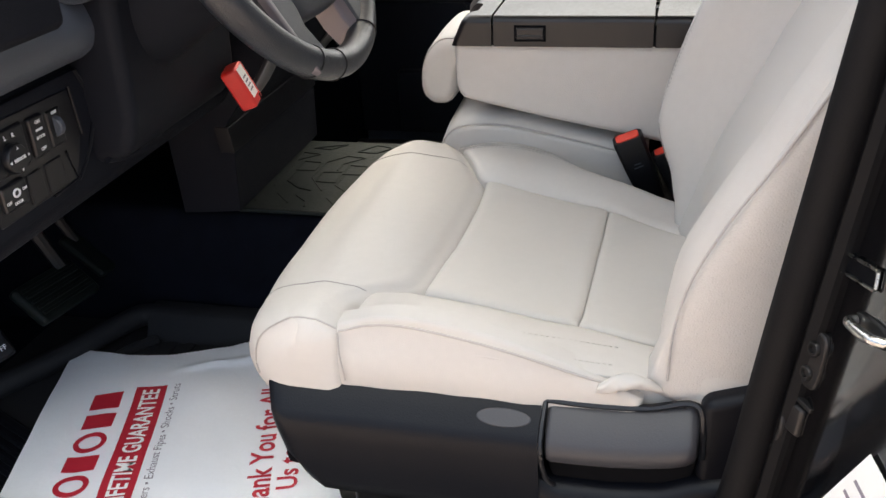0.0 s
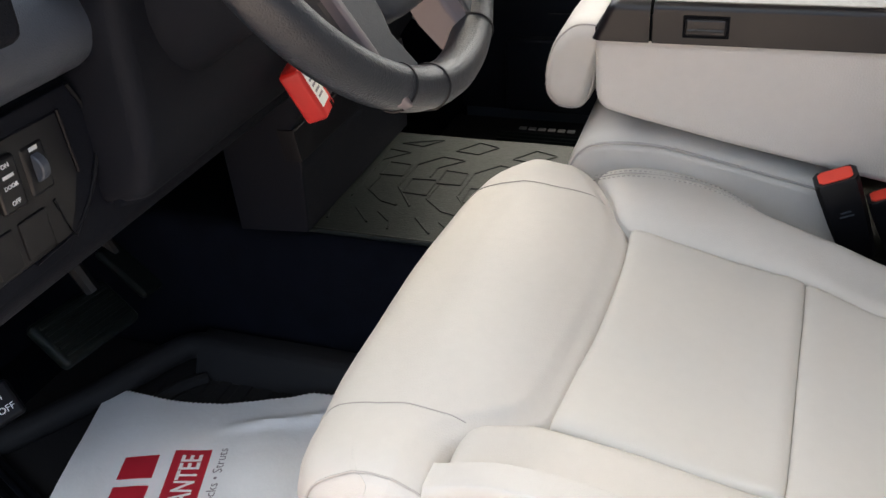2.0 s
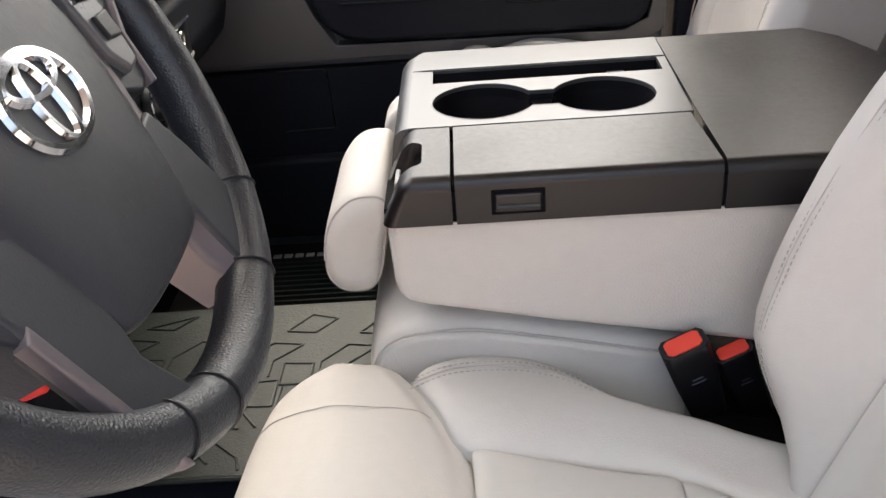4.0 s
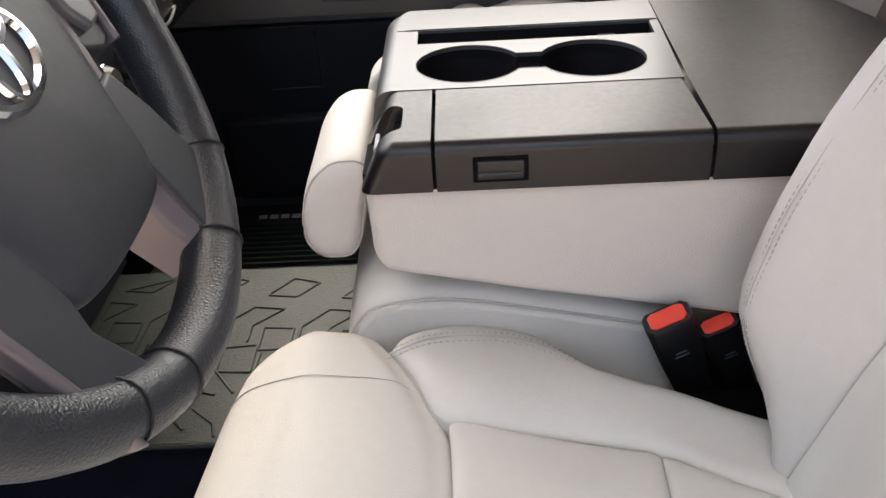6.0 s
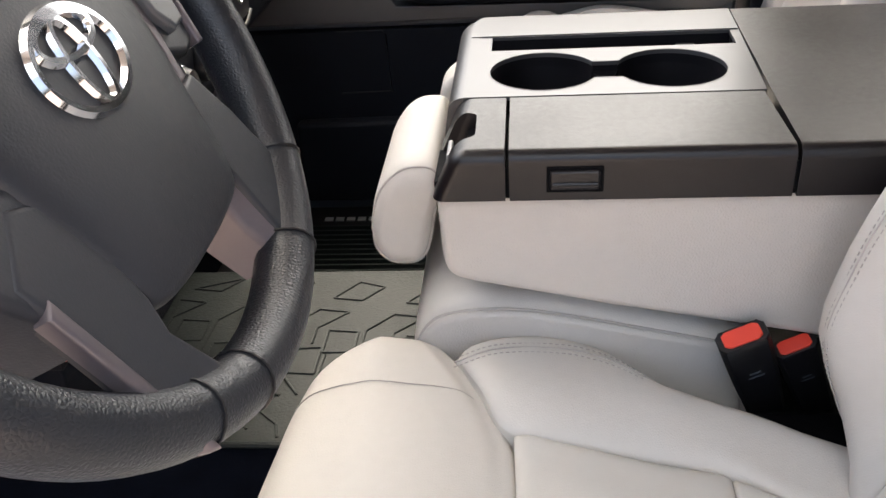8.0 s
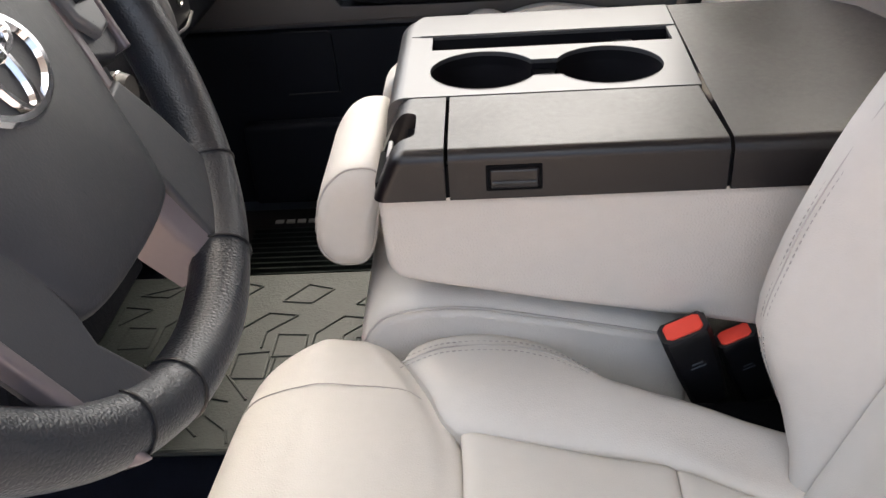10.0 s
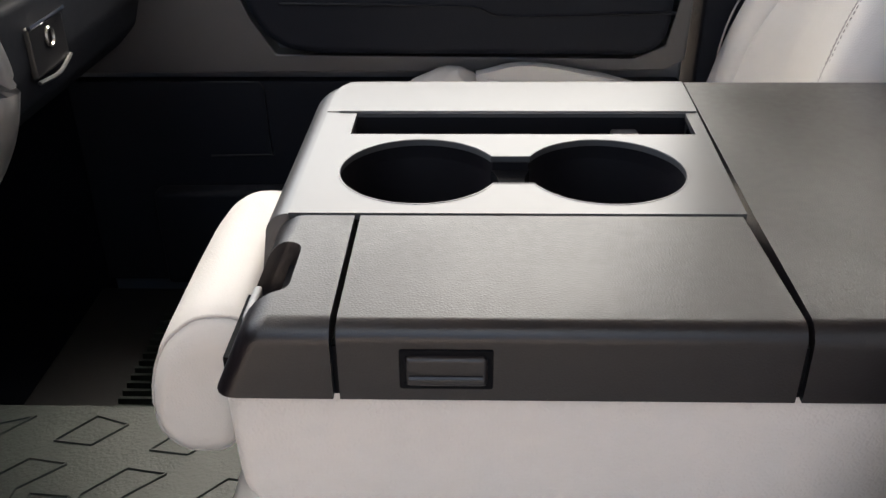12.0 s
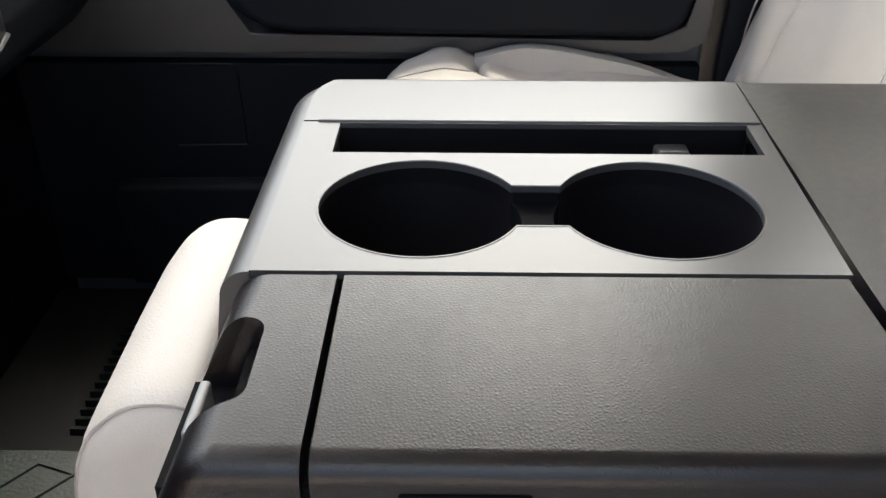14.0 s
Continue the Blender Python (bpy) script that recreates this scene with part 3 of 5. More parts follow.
    add("piping", tube(curve(seam_line, 5), 0.0012, 6), seam_mat)
    for dy in (0.008, 0.0):
        far_line = [back_place(1.052 - dy, b, back_surf(1.052 - dy, b)) for b in (0.02, 0.08, 0.14, 0.2, 0.28, 0.38, 0.5, 0.6)]
        if not dy:
            add("seam", tube(curve([p + Vector((0, -0.004, 0)) for p in far_line], 6), 0.0005, 6), seam_mat)
        add("stitching", dashes(curve(far_line, 6), 0.0028, 0.0024, 0.0005), thread)
    near_line = [back_place(0.671, b, back_surf(0.671, b) - 0.0018) for b in (0.02, 0.08, 0.14, 0.2, 0.28, 0.38, 0.5, 0.6)]
    add("stitching", dashes(curve(near_line, 6), 0.004, 0.003, 0.0006), thread)
    # side trim and lever
    ledge = [(0.676, 0.264), (0.664, 0.2655), (0.657, 0.2635), (0.646, 0.252), (0.637, 0.2425), (0.6325, 0.236), (0.630, 0.228), (0.6295, 0.215), (0.631, 0.190), (0.634, 0.160), (0.640, 0.143), (0.650, 0.134), (0.676, 0.132)]
    rings = []
    for x, k in ((-0.281, 0.45), (-0.2795, 0.66), (-0.276, 0.84), (-0.270, 0.95), (-0.260, 1.0), (-0.24, 1.0), (-0.20, 1.0), (-0.15, 1.0), (-0.10, 1.0), (-0.05, 1.0), (-0.006, 1.0)):
        lean = 0.22 * smooth(-0.19, -0.281, x)
        low = 0.02 * smooth(-0.235, -0.281, x)
        rings.append([Vector((x + (0.262 - z) * lean, 0.676 + (y - 0.676) * k, 0.262 + (z - 0.262) * (0.93 + 0.07 * k) + (low if z < 0.17 else 0.0))) for y, z in ledge])
    trim = add("side_trim", loft(rings), trim_plastic, None, "dark grey plastic side trim")
    add("badge", moved(loft([[Vector((0.026 * r * math.cos(a), 0.009 * r * math.sin(a), z)) for a in (2 * math.pi * i / 24 for i in range(24))] for r, z in ((1, 0), (0.98, 0.001), (0.9, 0.0016))]), Matrix.Translation((-0.040, 0.6462, 0.2515)) @ pose(0, 0, 0, 47, 0, 0)), trim_grey, trim)
    lever = [(0.664, 0.266), (0.655, 0.262), (0.643, 0.250), (0.634, 0.240), (0.630, 0.232), (0.6295, 0.224), (0.633, 0.217), (0.645, 0.2145), (0.664, 0.2145)]
    rings = [[Vector((x, 0.664 + (y - 0.664) * k, 0.240 + (z - 0.240) * k + lift)) for y, z in lever] for x, k, lift in ((-0.001, 0.86, 0), (0.001, 0.96, 0), (0.005, 1, 0), (0.03, 1.0, 0.0), (0.06, 1.0, 0.001), (0.09, 1.0, 0.004), (0.112, 1.0, 0.008), (0.124, 0.98, 0.011), (0.131, 0.9, 0.012), (0.134, 0.75, 0.012))]
    add("recline_lever", loft(rings), trim_grey, None, "grey plastic recline lever")
    # dark block below the lever, painted as the recess's shade
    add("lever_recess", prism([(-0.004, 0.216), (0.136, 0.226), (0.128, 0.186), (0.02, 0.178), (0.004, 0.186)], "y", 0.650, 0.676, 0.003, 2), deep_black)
    lip = [(0.676, 0.188), (0.650, 0.190), (0.640, 0.187), (0.634, 0.178), (0.632, 0.165), (0.634, 0.150), (0.642, 0.138), (0.676, 0.134)]
    rings = [[Vector((x, 0.676 + (y - 0.676) * k, z + rise * (1 if z > 0.17 else 0.4))) for y, z in lip] for x, k, rise in ((-0.006, 0.97, 0.0), (0.01, 1.0, -0.004), (0.06, 1.0, -0.004), (0.105, 1.0, 0.002), (0.13, 1.0, 0.014), (0.16, 1.0, 0.022), (0.20, 0.98, 0.03))]
    add("rear_trim", loft(rings), trim_plastic)
    add("rear_trim", prism([(0.134, 0.288), (0.2, 0.312), (0.25, 0.312), (0.25, 0.13), (0.134, 0.15)], "y", 0.645, 0.69, 0.010, 4), trim_plastic)
    add("trim_edge", tube(curve([(-0.002, 0.657, 0.269), (0.04, 0.656, 0.268), (0.09, 0.656, 0.271), (0.124, 0.655, 0.281), (0.136, 0.650, 0.272), (0.138, 0.642, 0.232)], 5), 0.003, 6), black_plastic)
    add("trim_edge", tube(curve([(-0.002, 0.657, 0.268), (-0.004, 0.640, 0.248), (-0.004, 0.629, 0.228), (0.000, 0.632, 0.200), (0.008, 0.636, 0.187)], 5), 0.0026, 6), black_plastic)
    for y in (0.72, 1.08):
        add("rail", box(-0.22, 0.24, y - 0.02, y + 0.02, 0.012, 0.15, 0.006), dark_steel)
    return seat


build_seat(Matrix.Identity(4), "light grey leather front seat with dark plastic side trim", "front seats")
mirror = Matrix.Translation((0.140, 2 * MID, 0.043)) @ Matrix.Diagonal((1, -1, 1, 1))
build_seat(mirror, "light grey leather front seat beside the closed door", "front seats", False)

# ---- folded centre seat ----
console = thing("folded_center_seat", "folded grey leather centre seatback with black tray and cup holders", "armrest")
TOP = 0.512
Y0, Y1 = 1.122, 1.454
# upholstered wedge
wedge = [(-0.182, 0.474), (-0.180, 0.414), (-0.173, 0.4015), (-0.152, 0.3965), (-0.05, 0.3745), (0.106, 0.345), (0.28, 0.31), (0.30, 0.33), (0.30, 0.474)]
part("upholstered_back", prism(wedge, "y", Y0 + 0.006, 1.224, 0.009, 4, lambda c: (c.z < 0.46 or c.x < -0.18) and c.y < 1.2), leather_seat_side, console, "light grey grained leather")
low_wedge = [(x, min(z, 0.420)) for x, z in wedge]
part("upholstered_back", prism(low_wedge, "y", 1.2242, Y1 - 0.004, 0.012, 4, lambda c: c.y > 1.3), leather_seat_side, console, "light grey grained leather")
part("tray_core", box(-0.160, 0.076, Y0 + 0.0035, 1.2235, 0.4745, 0.500), deep_black, console)
part("tray_core", box(0.0765, 0.262, Y0 + 0.012, Y1 - 0.016, 0.44, 0.500), deep_black, console)


def front_taper(bm):
    for v in bm.verts:
        if v.co.x < -0.155:
            v.co.x -= (TOP - v.co.z) * 0.45
    return bm


def corner_arc(cx, cy, r, a0, a1, n=5):
    return [(cx + r * math.cos(radians(a0 + (a1 - a0) * i / n)), cy + r * math.sin(radians(a0 + (a1 - a0) * i / n))) for i in range(n + 1)]


corner = [(-0.1305, Y0), (-0.1305, 1.2265), (-0.167, 1.2265), (-0.167, 1.1975)] + corner_arc(-0.1605, 1.1895, 0.008, 90, 0) + corner_arc(-0.1605, 1.158, 0.008, 0, -60) + [(-0.167, 1.146), (-0.167, Y0)]
part("front_corner", front_taper(prism(corner, "z", 0.474, TOP, 0.0098, 5, lambda c: (c.z > TOP - 0.002 and c.y < 1.124) or (abs(c.z - 0.493) < 0.01 and c.x < -0.16 and c.y < 1.124) or (c.z > TOP - 0.002 and c.x < -0.1665))), console_plastic, console)
# black floor gives the notch its shade by colour
part("notch_floor", box(-0.184, -0.150, 1.144, 1.199, 0.474, 0.480), deep_black, console)
part("release_lever", box(-0.1745, -0.1705, 1.150, 1.178, 0.474, 0.4985, 0.0015), grey_plastic, console, "pale release lever in the notch")
lid = part("storage_lid", box(-0.1275, 0.0705, Y0, 1.2265, 0.474, TOP, 0.0084, 7, lambda c: c.z > TOP - 0.002 and c.y < 1.13), console_plastic, console, "grained charcoal lid")
part("latch_frame", box(-0.1010, -0.0605, Y0 - 0.0012, Y0 + 0.004, 0.4805, 0.5010, 0.0011, 2), deep_black, lid)
part("latch_button", box(-0.0985, -0.0630, Y0 - 0.0034, Y0 + 0.004, 0.4832, 0.4985, 0.0022, 3), console_plastic, lid)
part("button_ridge", tube([Vector((-0.0965, Y0 - 0.0036, 0.4885)), Vector((-0.065, Y0 - 0.0036, 0.4885))], 0.0012, 6), console_plastic, lid)
part("rear_lid", prism([(0.0735, Y0), (0.278, Y0), (0.284, 1.16), (0.282, 1.36), (0.268, 1.415), (0.24, Y1), (0.0865, Y1), (0.0765, 1.2265)], "z", 0.474, TOP, 0.010, 4, lambda c: c.z > TOP - 0.002 and not c.x < 0.082), console_plastic, console, "grained charcoal rear lid")

# cup panel: a plate with a joined pair of holes and a slot
CUPS, R = ((-0.0995, 1.2865), (0.0075, 1.2865)), 0.0462
NECK = 0.0195


def cup_outline(grow=0.0):
    a0 = math.asin(NECK / (R + grow))
    out = []
    n = 48
    for i in range(n + 1):
        a = a0 + (2 * math.pi - 2 * a0) * i / n
        out.append((CUPS[0][0] + (R + grow) * math.cos(a), CUPS[0][1] + (R + grow) * math.sin(a)))
    for i in range(n + 1):
        a = math.pi + a0 + (2 * math.pi - 2 * a0) * i / n
        out.append((CUPS[1][0] + (R + grow) * math.cos(a), CUPS[1][1] + (R + grow) * math.sin(a)))
    return out


def plate_with_holes(outer, holes, z0, z1):
    bm = bmesh.new()
    edges = []
    for loop in [outer] + holes:
        vs = [bm.verts.new((x, y, z1)) for x, y in loop]
        edges += [bm.edges.new((vs[i], vs[(i + 1) % len(vs)])) for i in range(len(vs))]
    bmesh.ops.triangle_fill(bm, use_beauty=True, use_dissolve=False, edges=edges)
    ext = bmesh.ops.extrude_face_region(bm, geom=bm.faces[:])
    for v in ext["geom"]:
        if isinstance(v, bmesh.types.BMVert):
            v.co.z = z0
    return bm


panel_outline = [(-0.166, 1.2295), (0.0735, 1.2295), (0.0820, 1.3815), (-0.166, 1.3815)]
slot = [(-0.146, 1.342), (0.072, 1.342), (0.0735, 1.3795), (-0.146, 1.3795)]
part("cup_panel", plate_with_holes(panel_outline, [cup_outline(0.0), slot], TOP - 0.004, TOP), cup_plastic, console, "smooth charcoal cup panel", smooth=False)
lip = [Vector((x, y, TOP - 0.0003)) for x, y in cup_outline(0.0002)]
part("cup_lip", tube(lip, 0.0007, 6, True), cup_plastic, console)
part("far_rail", prism([(-0.166, 1.3825), (0.0820, 1.3825), (0.0855, Y1), (-0.136, Y1), (-0.148, 1.4515), (-0.157, 1.445), (-0.163, 1.435), (-0.166, 1.422)], "z", 0.474, TOP + 0.0004, 0.009, 5, lambda c: c.z > TOP and c.y > Y1 - 0.002), cup_plastic, console)
front = []
for t in range(9):
    a = t / 8 * math.pi / 2
    front.append((-0.166 - 0.013 * math.sin(a), TOP - 0.013 * (1 - math.cos(a))))
front += [(-0.183, 0.474), (-0.17, 0.474), (-0.166, 0.49)]
rings = []
for i in range(15):
    t = max(0.0, (i - 4) / 10)
    y = 1.2285 + (1.414 - 1.2285) * i / 4 if i < 5 else 1.414 + 0.0385 * t
    d = 0.030 * (1 - math.sqrt(max(0.0, 1 - t * t)))
    rings.append([Vector((x + d, y, z - (0.10 * d if z > 0.49 else 0))) for x, z in front])
part("front_apron", loft(rings), cup_plastic, console)
# wells in the darkened colour, which stands in for their inner shade
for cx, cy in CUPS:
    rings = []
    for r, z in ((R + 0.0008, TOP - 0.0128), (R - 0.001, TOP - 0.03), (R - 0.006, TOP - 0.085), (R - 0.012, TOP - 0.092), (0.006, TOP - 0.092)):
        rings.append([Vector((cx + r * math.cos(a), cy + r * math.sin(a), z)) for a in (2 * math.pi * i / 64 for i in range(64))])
    part("cup_holder", loft(rings, caps=False), cup_inside_shade, console, "deep round cup holder")
ARC = math.asin(NECK / R)
neck = [(CUPS[0][0] + R * math.cos(a), CUPS[0][1] + R * math.sin(a)) for a in (-ARC + 2 * ARC * i / 8 for i in range(9))]
neck += [(CUPS[1][0] - R * math.cos(a), CUPS[1][1] + R * math.sin(a)) for a in (ARC - 2 * ARC * i / 8 for i in range(9))]
# bridge in near-black, its shade painted in
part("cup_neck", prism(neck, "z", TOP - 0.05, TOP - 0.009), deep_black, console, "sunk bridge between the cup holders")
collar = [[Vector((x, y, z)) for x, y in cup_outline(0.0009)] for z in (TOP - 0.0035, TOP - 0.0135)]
part("cup_collar", loft(collar, caps=False), cup_inside_shade, console)
part("slot_tray", box(-0.147, 0.074, 1.341, 1.381, TOP - 0.034, TOP - 0.030), cup_inside_shade, console)
part("slot_liner", box(-0.147, 0.074, 1.3785, 1.3802, TOP - 0.034, TOP - 0.0025), cup_inside_shade, console)
part("slot_lip", tube([Vector((-0.158, 1.382, TOP + 0.0002)), Vector((0.081, 1.382, TOP + 0.0002))], 0.0011, 6), cup_plastic, console)
part("slot_clip", box(0.024, 0.042, 1.366, 1.3785, TOP - 0.03, TOP - 0.010, 0.002), cup_plastic, console)
# headrest of the folded seat, hanging over the front
hr = []
for y, k in ((1.1975, 0.60), (1.1985, 0.74), (1.2015, 0.86), (1.206, 0.94), (1.214, 0.99), (1.225, 1), (1.28, 1.02), (1.33, 1), (1.345, 0.98), (1.355, 0.92), (1.360, 0.82), (1.362, 0.66)):
    c = Vector((-0.2125, y, 0.4165 + (y - 1.2) * 0.03))
    out = []
    for j in range(40):
        a = 2 * math.pi * j / 40
        ca, sa = math.cos(a), math.sin(a)
        ex = abs(ca) ** 0.72 * (1 if ca > 0 else -1)
        ez = abs(sa) ** 0.72 * (1 if sa > 0 else -1)
        w = 0.0012 * noise.noise(Vector((a * 2, y * 30, 4)))
        out.append(c + Vector(((0.0275 + w) * ex * k + 0.009 * ez - 0.007 * (1 - ez * ez), 0, 0.049 * ez * k)))
    hr.append(out)
head = part("headrest", loft(hr), leather, console, "small grey leather headrest")
part("piping", tube([p + Vector((0, -0.0006, 0)) for p in hr[3]], 0.0010, 6, True), seam_mat, head)
part("headrest_post", tube([Vector((-0.205, 1.255, 0.44)), Vector((-0.165, 1.255, 0.445))], 0.006, 10), dark_steel, head)
part("headrest_post", tube([Vector((-0.205, 1.315, 0.44)), Vector((-0.165, 1.315, 0.445))], 0.006, 10), dark_steel, head)
part("shoulder", prism([(-0.200, 0.40), (-0.202, 0.448), (-0.198, 0.462), (-0.184, 0.4745), (-0.172, 0.474), (-0.172, 0.40)], "y", 1.385, 1.436, 0.007, 4), leather, console)
# cushion under the folded seatback
centre = thing("center_seat_cushion", "light grey leather centre seat cushion under the folded back", "seat cushion")
prof = [(-0.205, 0.24), (-0.213, 0.29), (-0.212, 0.33), (-0.203, 0.352), (-0.188, 0.366), (-0.16, 0.374), (-0.10, 0.374), (0.0, 0.352), (0.05, 0.342), (0.064, 0.338), (0.07, 0.335), (0.07, 0.24)]
rings = []
for y, k, d in ((1.148, 0.70, 0.010), (1.1485, 0.80, 0.004), (1.150, 0.87, 0.0), (1.155, 0.93, 0.0), (1.165, 0.975, 0.0), (1.185, 1.0, 0.0), (1.30, 1.05, 0.0), (1.40, 1.0, 0.0), (1.425, 0.95, 0.0), (1.436, 0.80, 0.0)):
    rings.append([Vector((x + d, y, 0.24 + (z - 0.24) * k)) for x, z in prof])
part("cushion", loft(rings), leather, centre)
line = [(-0.209, 1.1505, 0.326), (-0.202, 1.1488, 0.340), (-0.188, 1.1485, 0.353), (-0.160, 1.1485, 0.3595), (-0.114, 1.1485, 0.359), (-0.045, 1.1485, 0.3455), (0.034, 1.1485, 0.328), (0.055, 1.1485, 0.324)]
part("piping", tube(curve(line, 6), 0.0011, 6), seam_mat, centre)
part("side_panel", prism([(-0.207, 0.24), (-0.2085, 0.324), (-0.201, 0.3385), (-0.187, 0.3515), (-0.16, 0.358), (-0.114, 0.3575), (-0.045, 0.344), (0.05, 0.323), (0.065, 0.305), (0.065, 0.24)], "y", 1.1455, 1.162, 0.006, 5, lambda c: c.y < 1.15), leather_seat_side, centre)

# ---- steering wheel ----
WC, WA, WR = Vector((-0.3245, 0.901, 0.671)), 0.4926, 0.172
wheel = thing("steering_wheel", "dark grey leather steering wheel with satin spoke trim", "steering wheel")
W_N = Vector((math.cos(WA), 0, math.sin(WA)))
W_V = Vector((-math.sin(WA), 0, math.cos(WA)))
W_U = Vector((0, 1, 0))
W_M = Matrix((( W_U.x, W_V.x, W_N.x, WC.x), (W_U.y, W_V.y, W_N.y, WC.y), (W_U.z, W_V.z, W_N.z, WC.z), (0, 0, 0, 1)))


def on_wheel(bm):
    return moved(bm, W_M)


rim = []
for i in range(96):
    a = 2 * math.pi * i / 96
    d = Vector((math.cos(a), math.sin(a), 0))
    c = d * WR
    rx, rz = 0.0155, 0.0172
    rim.append([c + d * rx * math.cos(t) + Vector((0, 0, rz * math.sin(t))) for t in (2 * math.pi * j / 16 for j in range(16))])
rim.append(rim[0])
bm = loft(rim, caps=False)
bmesh.ops.remove_doubles(bm, verts=bm.verts[:], dist=1e-6)
part("rim", on_wheel(bm), wheel_leather, wheel, "grained black leather rim")
half = [(0.0, 0.068), (0.045, 0.060), (0.078, 0.036), (0.087, 0.0), (0.080, -0.040), (0.070, -0.075), (0.063, -0.099), (0.054, -0.1125), (0.032, -0.117), (0.0, -0.118)]
hub_outline = [(p.x, p.y) for p in curve([(x, y, 0) for x, y in half] + [(-x, y, 0) for x, y in half[-2:0:-1]], 5, True)]
HC = (0.0, -0.022)
rings = [[Vector((HC[0] + (x - HC[0]) * k, HC[1] + (y - HC[1]) * k, z)) for x, y in hub_outline] for k, z in ((0.96, -0.040), (1.0, -0.020), (1.0, 0.001), (0.992, 0.005), (0.972, 0.008), (0.93, 0.0105), (0.8, 0.0132), (0.55, 0.0150), (0.25, 0.0158), (0.02, 0.016))]
hub = part("hub_cover", on_wheel(loft(rings)), wheel_hub, wheel, "dark grey airbag cover")


def plate(points, z0, z1, bevel=0.004, tilt=0.0):
    """A flat piece of a spoke; tilt lowers it towards the middle line."""
    bm = prism(points, "z", z0, z1, bevel, 3, lambda c: c.z > z1 - 0.001)
    mid = sum(abs(p[0]) for p in points) / len(points)
    for v in bm.verts:
        v.co.z += tilt * (abs(v.co.x) - mid)
    return bm


def flip(points):
    return [(-x, y) for x, y in reversed(points)]


# lower spokes, each a dark bridge between satin strips, and satin bands beside the cover
BRIDGE = [(0.060, -0.060), (0.088, -0.056), (0.100, -0.085), (0.110, -0.128), (0.104, -0.142), (0.086, -0.154), (0.060, -0.164), (0.058, -0.130), (0.056, -0.095)]
OUTER = [(0.104, -0.072), (0.1115, -0.077), (0.104, -0.120), (0.0975, -0.160), (0.0915, -0.165), (0.0965, -0.120)]
INNER = [(0.048, -0.096), (0.0595, -0.096), (0.0605, -0.130), (0.0625, -0.1585), (0.054, -0.162), (0.049, -0.135)]
BAND = [(p.x, p.y) for p in curve([(0.090, 0.012, 0), (0.085, -0.030, 0), (0.076, -0.065, 0), (0.068, -0.096, 0), (0.060, -0.115, 0)], 5)] + [(p.x, p.y) for p in curve([(0.066, -0.117, 0), (0.077, -0.096, 0), (0.086, -0.064, 0), (0.095, -0.030, 0), (0.100, 0.012, 0)], 5)]
left_bridge = [(-0.058, -0.050), (-0.088, -0.040), (-0.112, -0.062), (-0.108, -0.080), (-0.1035, -0.110), (-0.094, -0.158), (-0.075, -0.166), (-0.050, -0.168), (-0.054, -0.145), (-0.064, -0.120), (-0.060, -0.105)]
low = part("spoke", on_wheel(plate(left_bridge, -0.003, 0.0085, 0.004)), wheel_hub, wheel)
part("spoke_trim", on_wheel(plate(flip(OUTER), 0.002, 0.0105, 0.0025)), spoke_trim, low, "satin grey metal strip")
right = part("spoke", on_wheel(plate(BRIDGE, -0.016, 0.0085, 0.003)), wheel_hub, wheel)
part("spoke_trim", on_wheel(plate(INNER, -0.024, 0.003, 0.003, 0.9)), spoke_trim, right, "satin grey metal strip")
for band in (BAND, flip(BAND)):
    part("hub_strip", on_wheel(prism(band, "z", -0.022, 0.0055, 0.003, 3, lambda c: c.z > 0.004)), spoke_trim, hub, "satin grey metal strip")
# side spokes with switch pads
SIDE = [(0.076, 0.050), (0.082, -0.040), (0.112, -0.050), (0.126, -0.046), (0.132, -0.018), (0.158, 0.012), (0.160, 0.050), (0.120, 0.062)]
WEB = [(0.080, -0.035), (0.126, -0.044), (0.116, -0.074), (0.100, -0.082), (0.070, -0.080)]
for pts in (SIDE, flip(SIDE)):
    side = part("spoke", on_wheel(plate(pts, -0.020, 0.004, 0.004)), wheel_hub, wheel)
    pick = (lambda q: q) if pts is SIDE else flip
    if pts is SIDE:
        part("spoke_web", on_wheel(plate(WEB, -0.030, -0.010, 0.004)), wheel_hub, side)
    else:
        part("spoke_web", on_wheel(plate(flip([(0.070, -0.030), (0.124, -0.044), (0.119, -0.062), (0.109, -0.078), (0.098, -0.098), (0.066, -0.100)]), -0.030, 0.007, 0.005)), wheel_hub, side)
    part("spoke_trim", on_wheel(plate(pick([(0.122, -0.049), (0.128, -0.050), (0.134, -0.020), (0.162, 0.010), (0.160, 0.016), (0.128, -0.016)]), -0.014, 0.0075, 0.0025)), spoke_trim, side, "satin grey metal strip")
    if pts is SIDE:
        pad = part("switch_pad", on_wheel(plate([(0.092, 0.034), (0.094, -0.022), (0.104, -0.036), (0.118, -0.034), (0.124, -0.008), (0.126, 0.034)], 0.002, 0.0105, 0.003)), switch_grey, side, "glossy grey switch pad")
        for w0, w1 in ((0.022, 0.008), (-0.002, -0.016)):
            part("rocker", on_wheel(plate([(0.101, w0), (0.101, w1), (0.117, w1 - 0.002), (0.118, w0)], 0.0105, 0.0135, 0.0015)), black_plastic, pad)
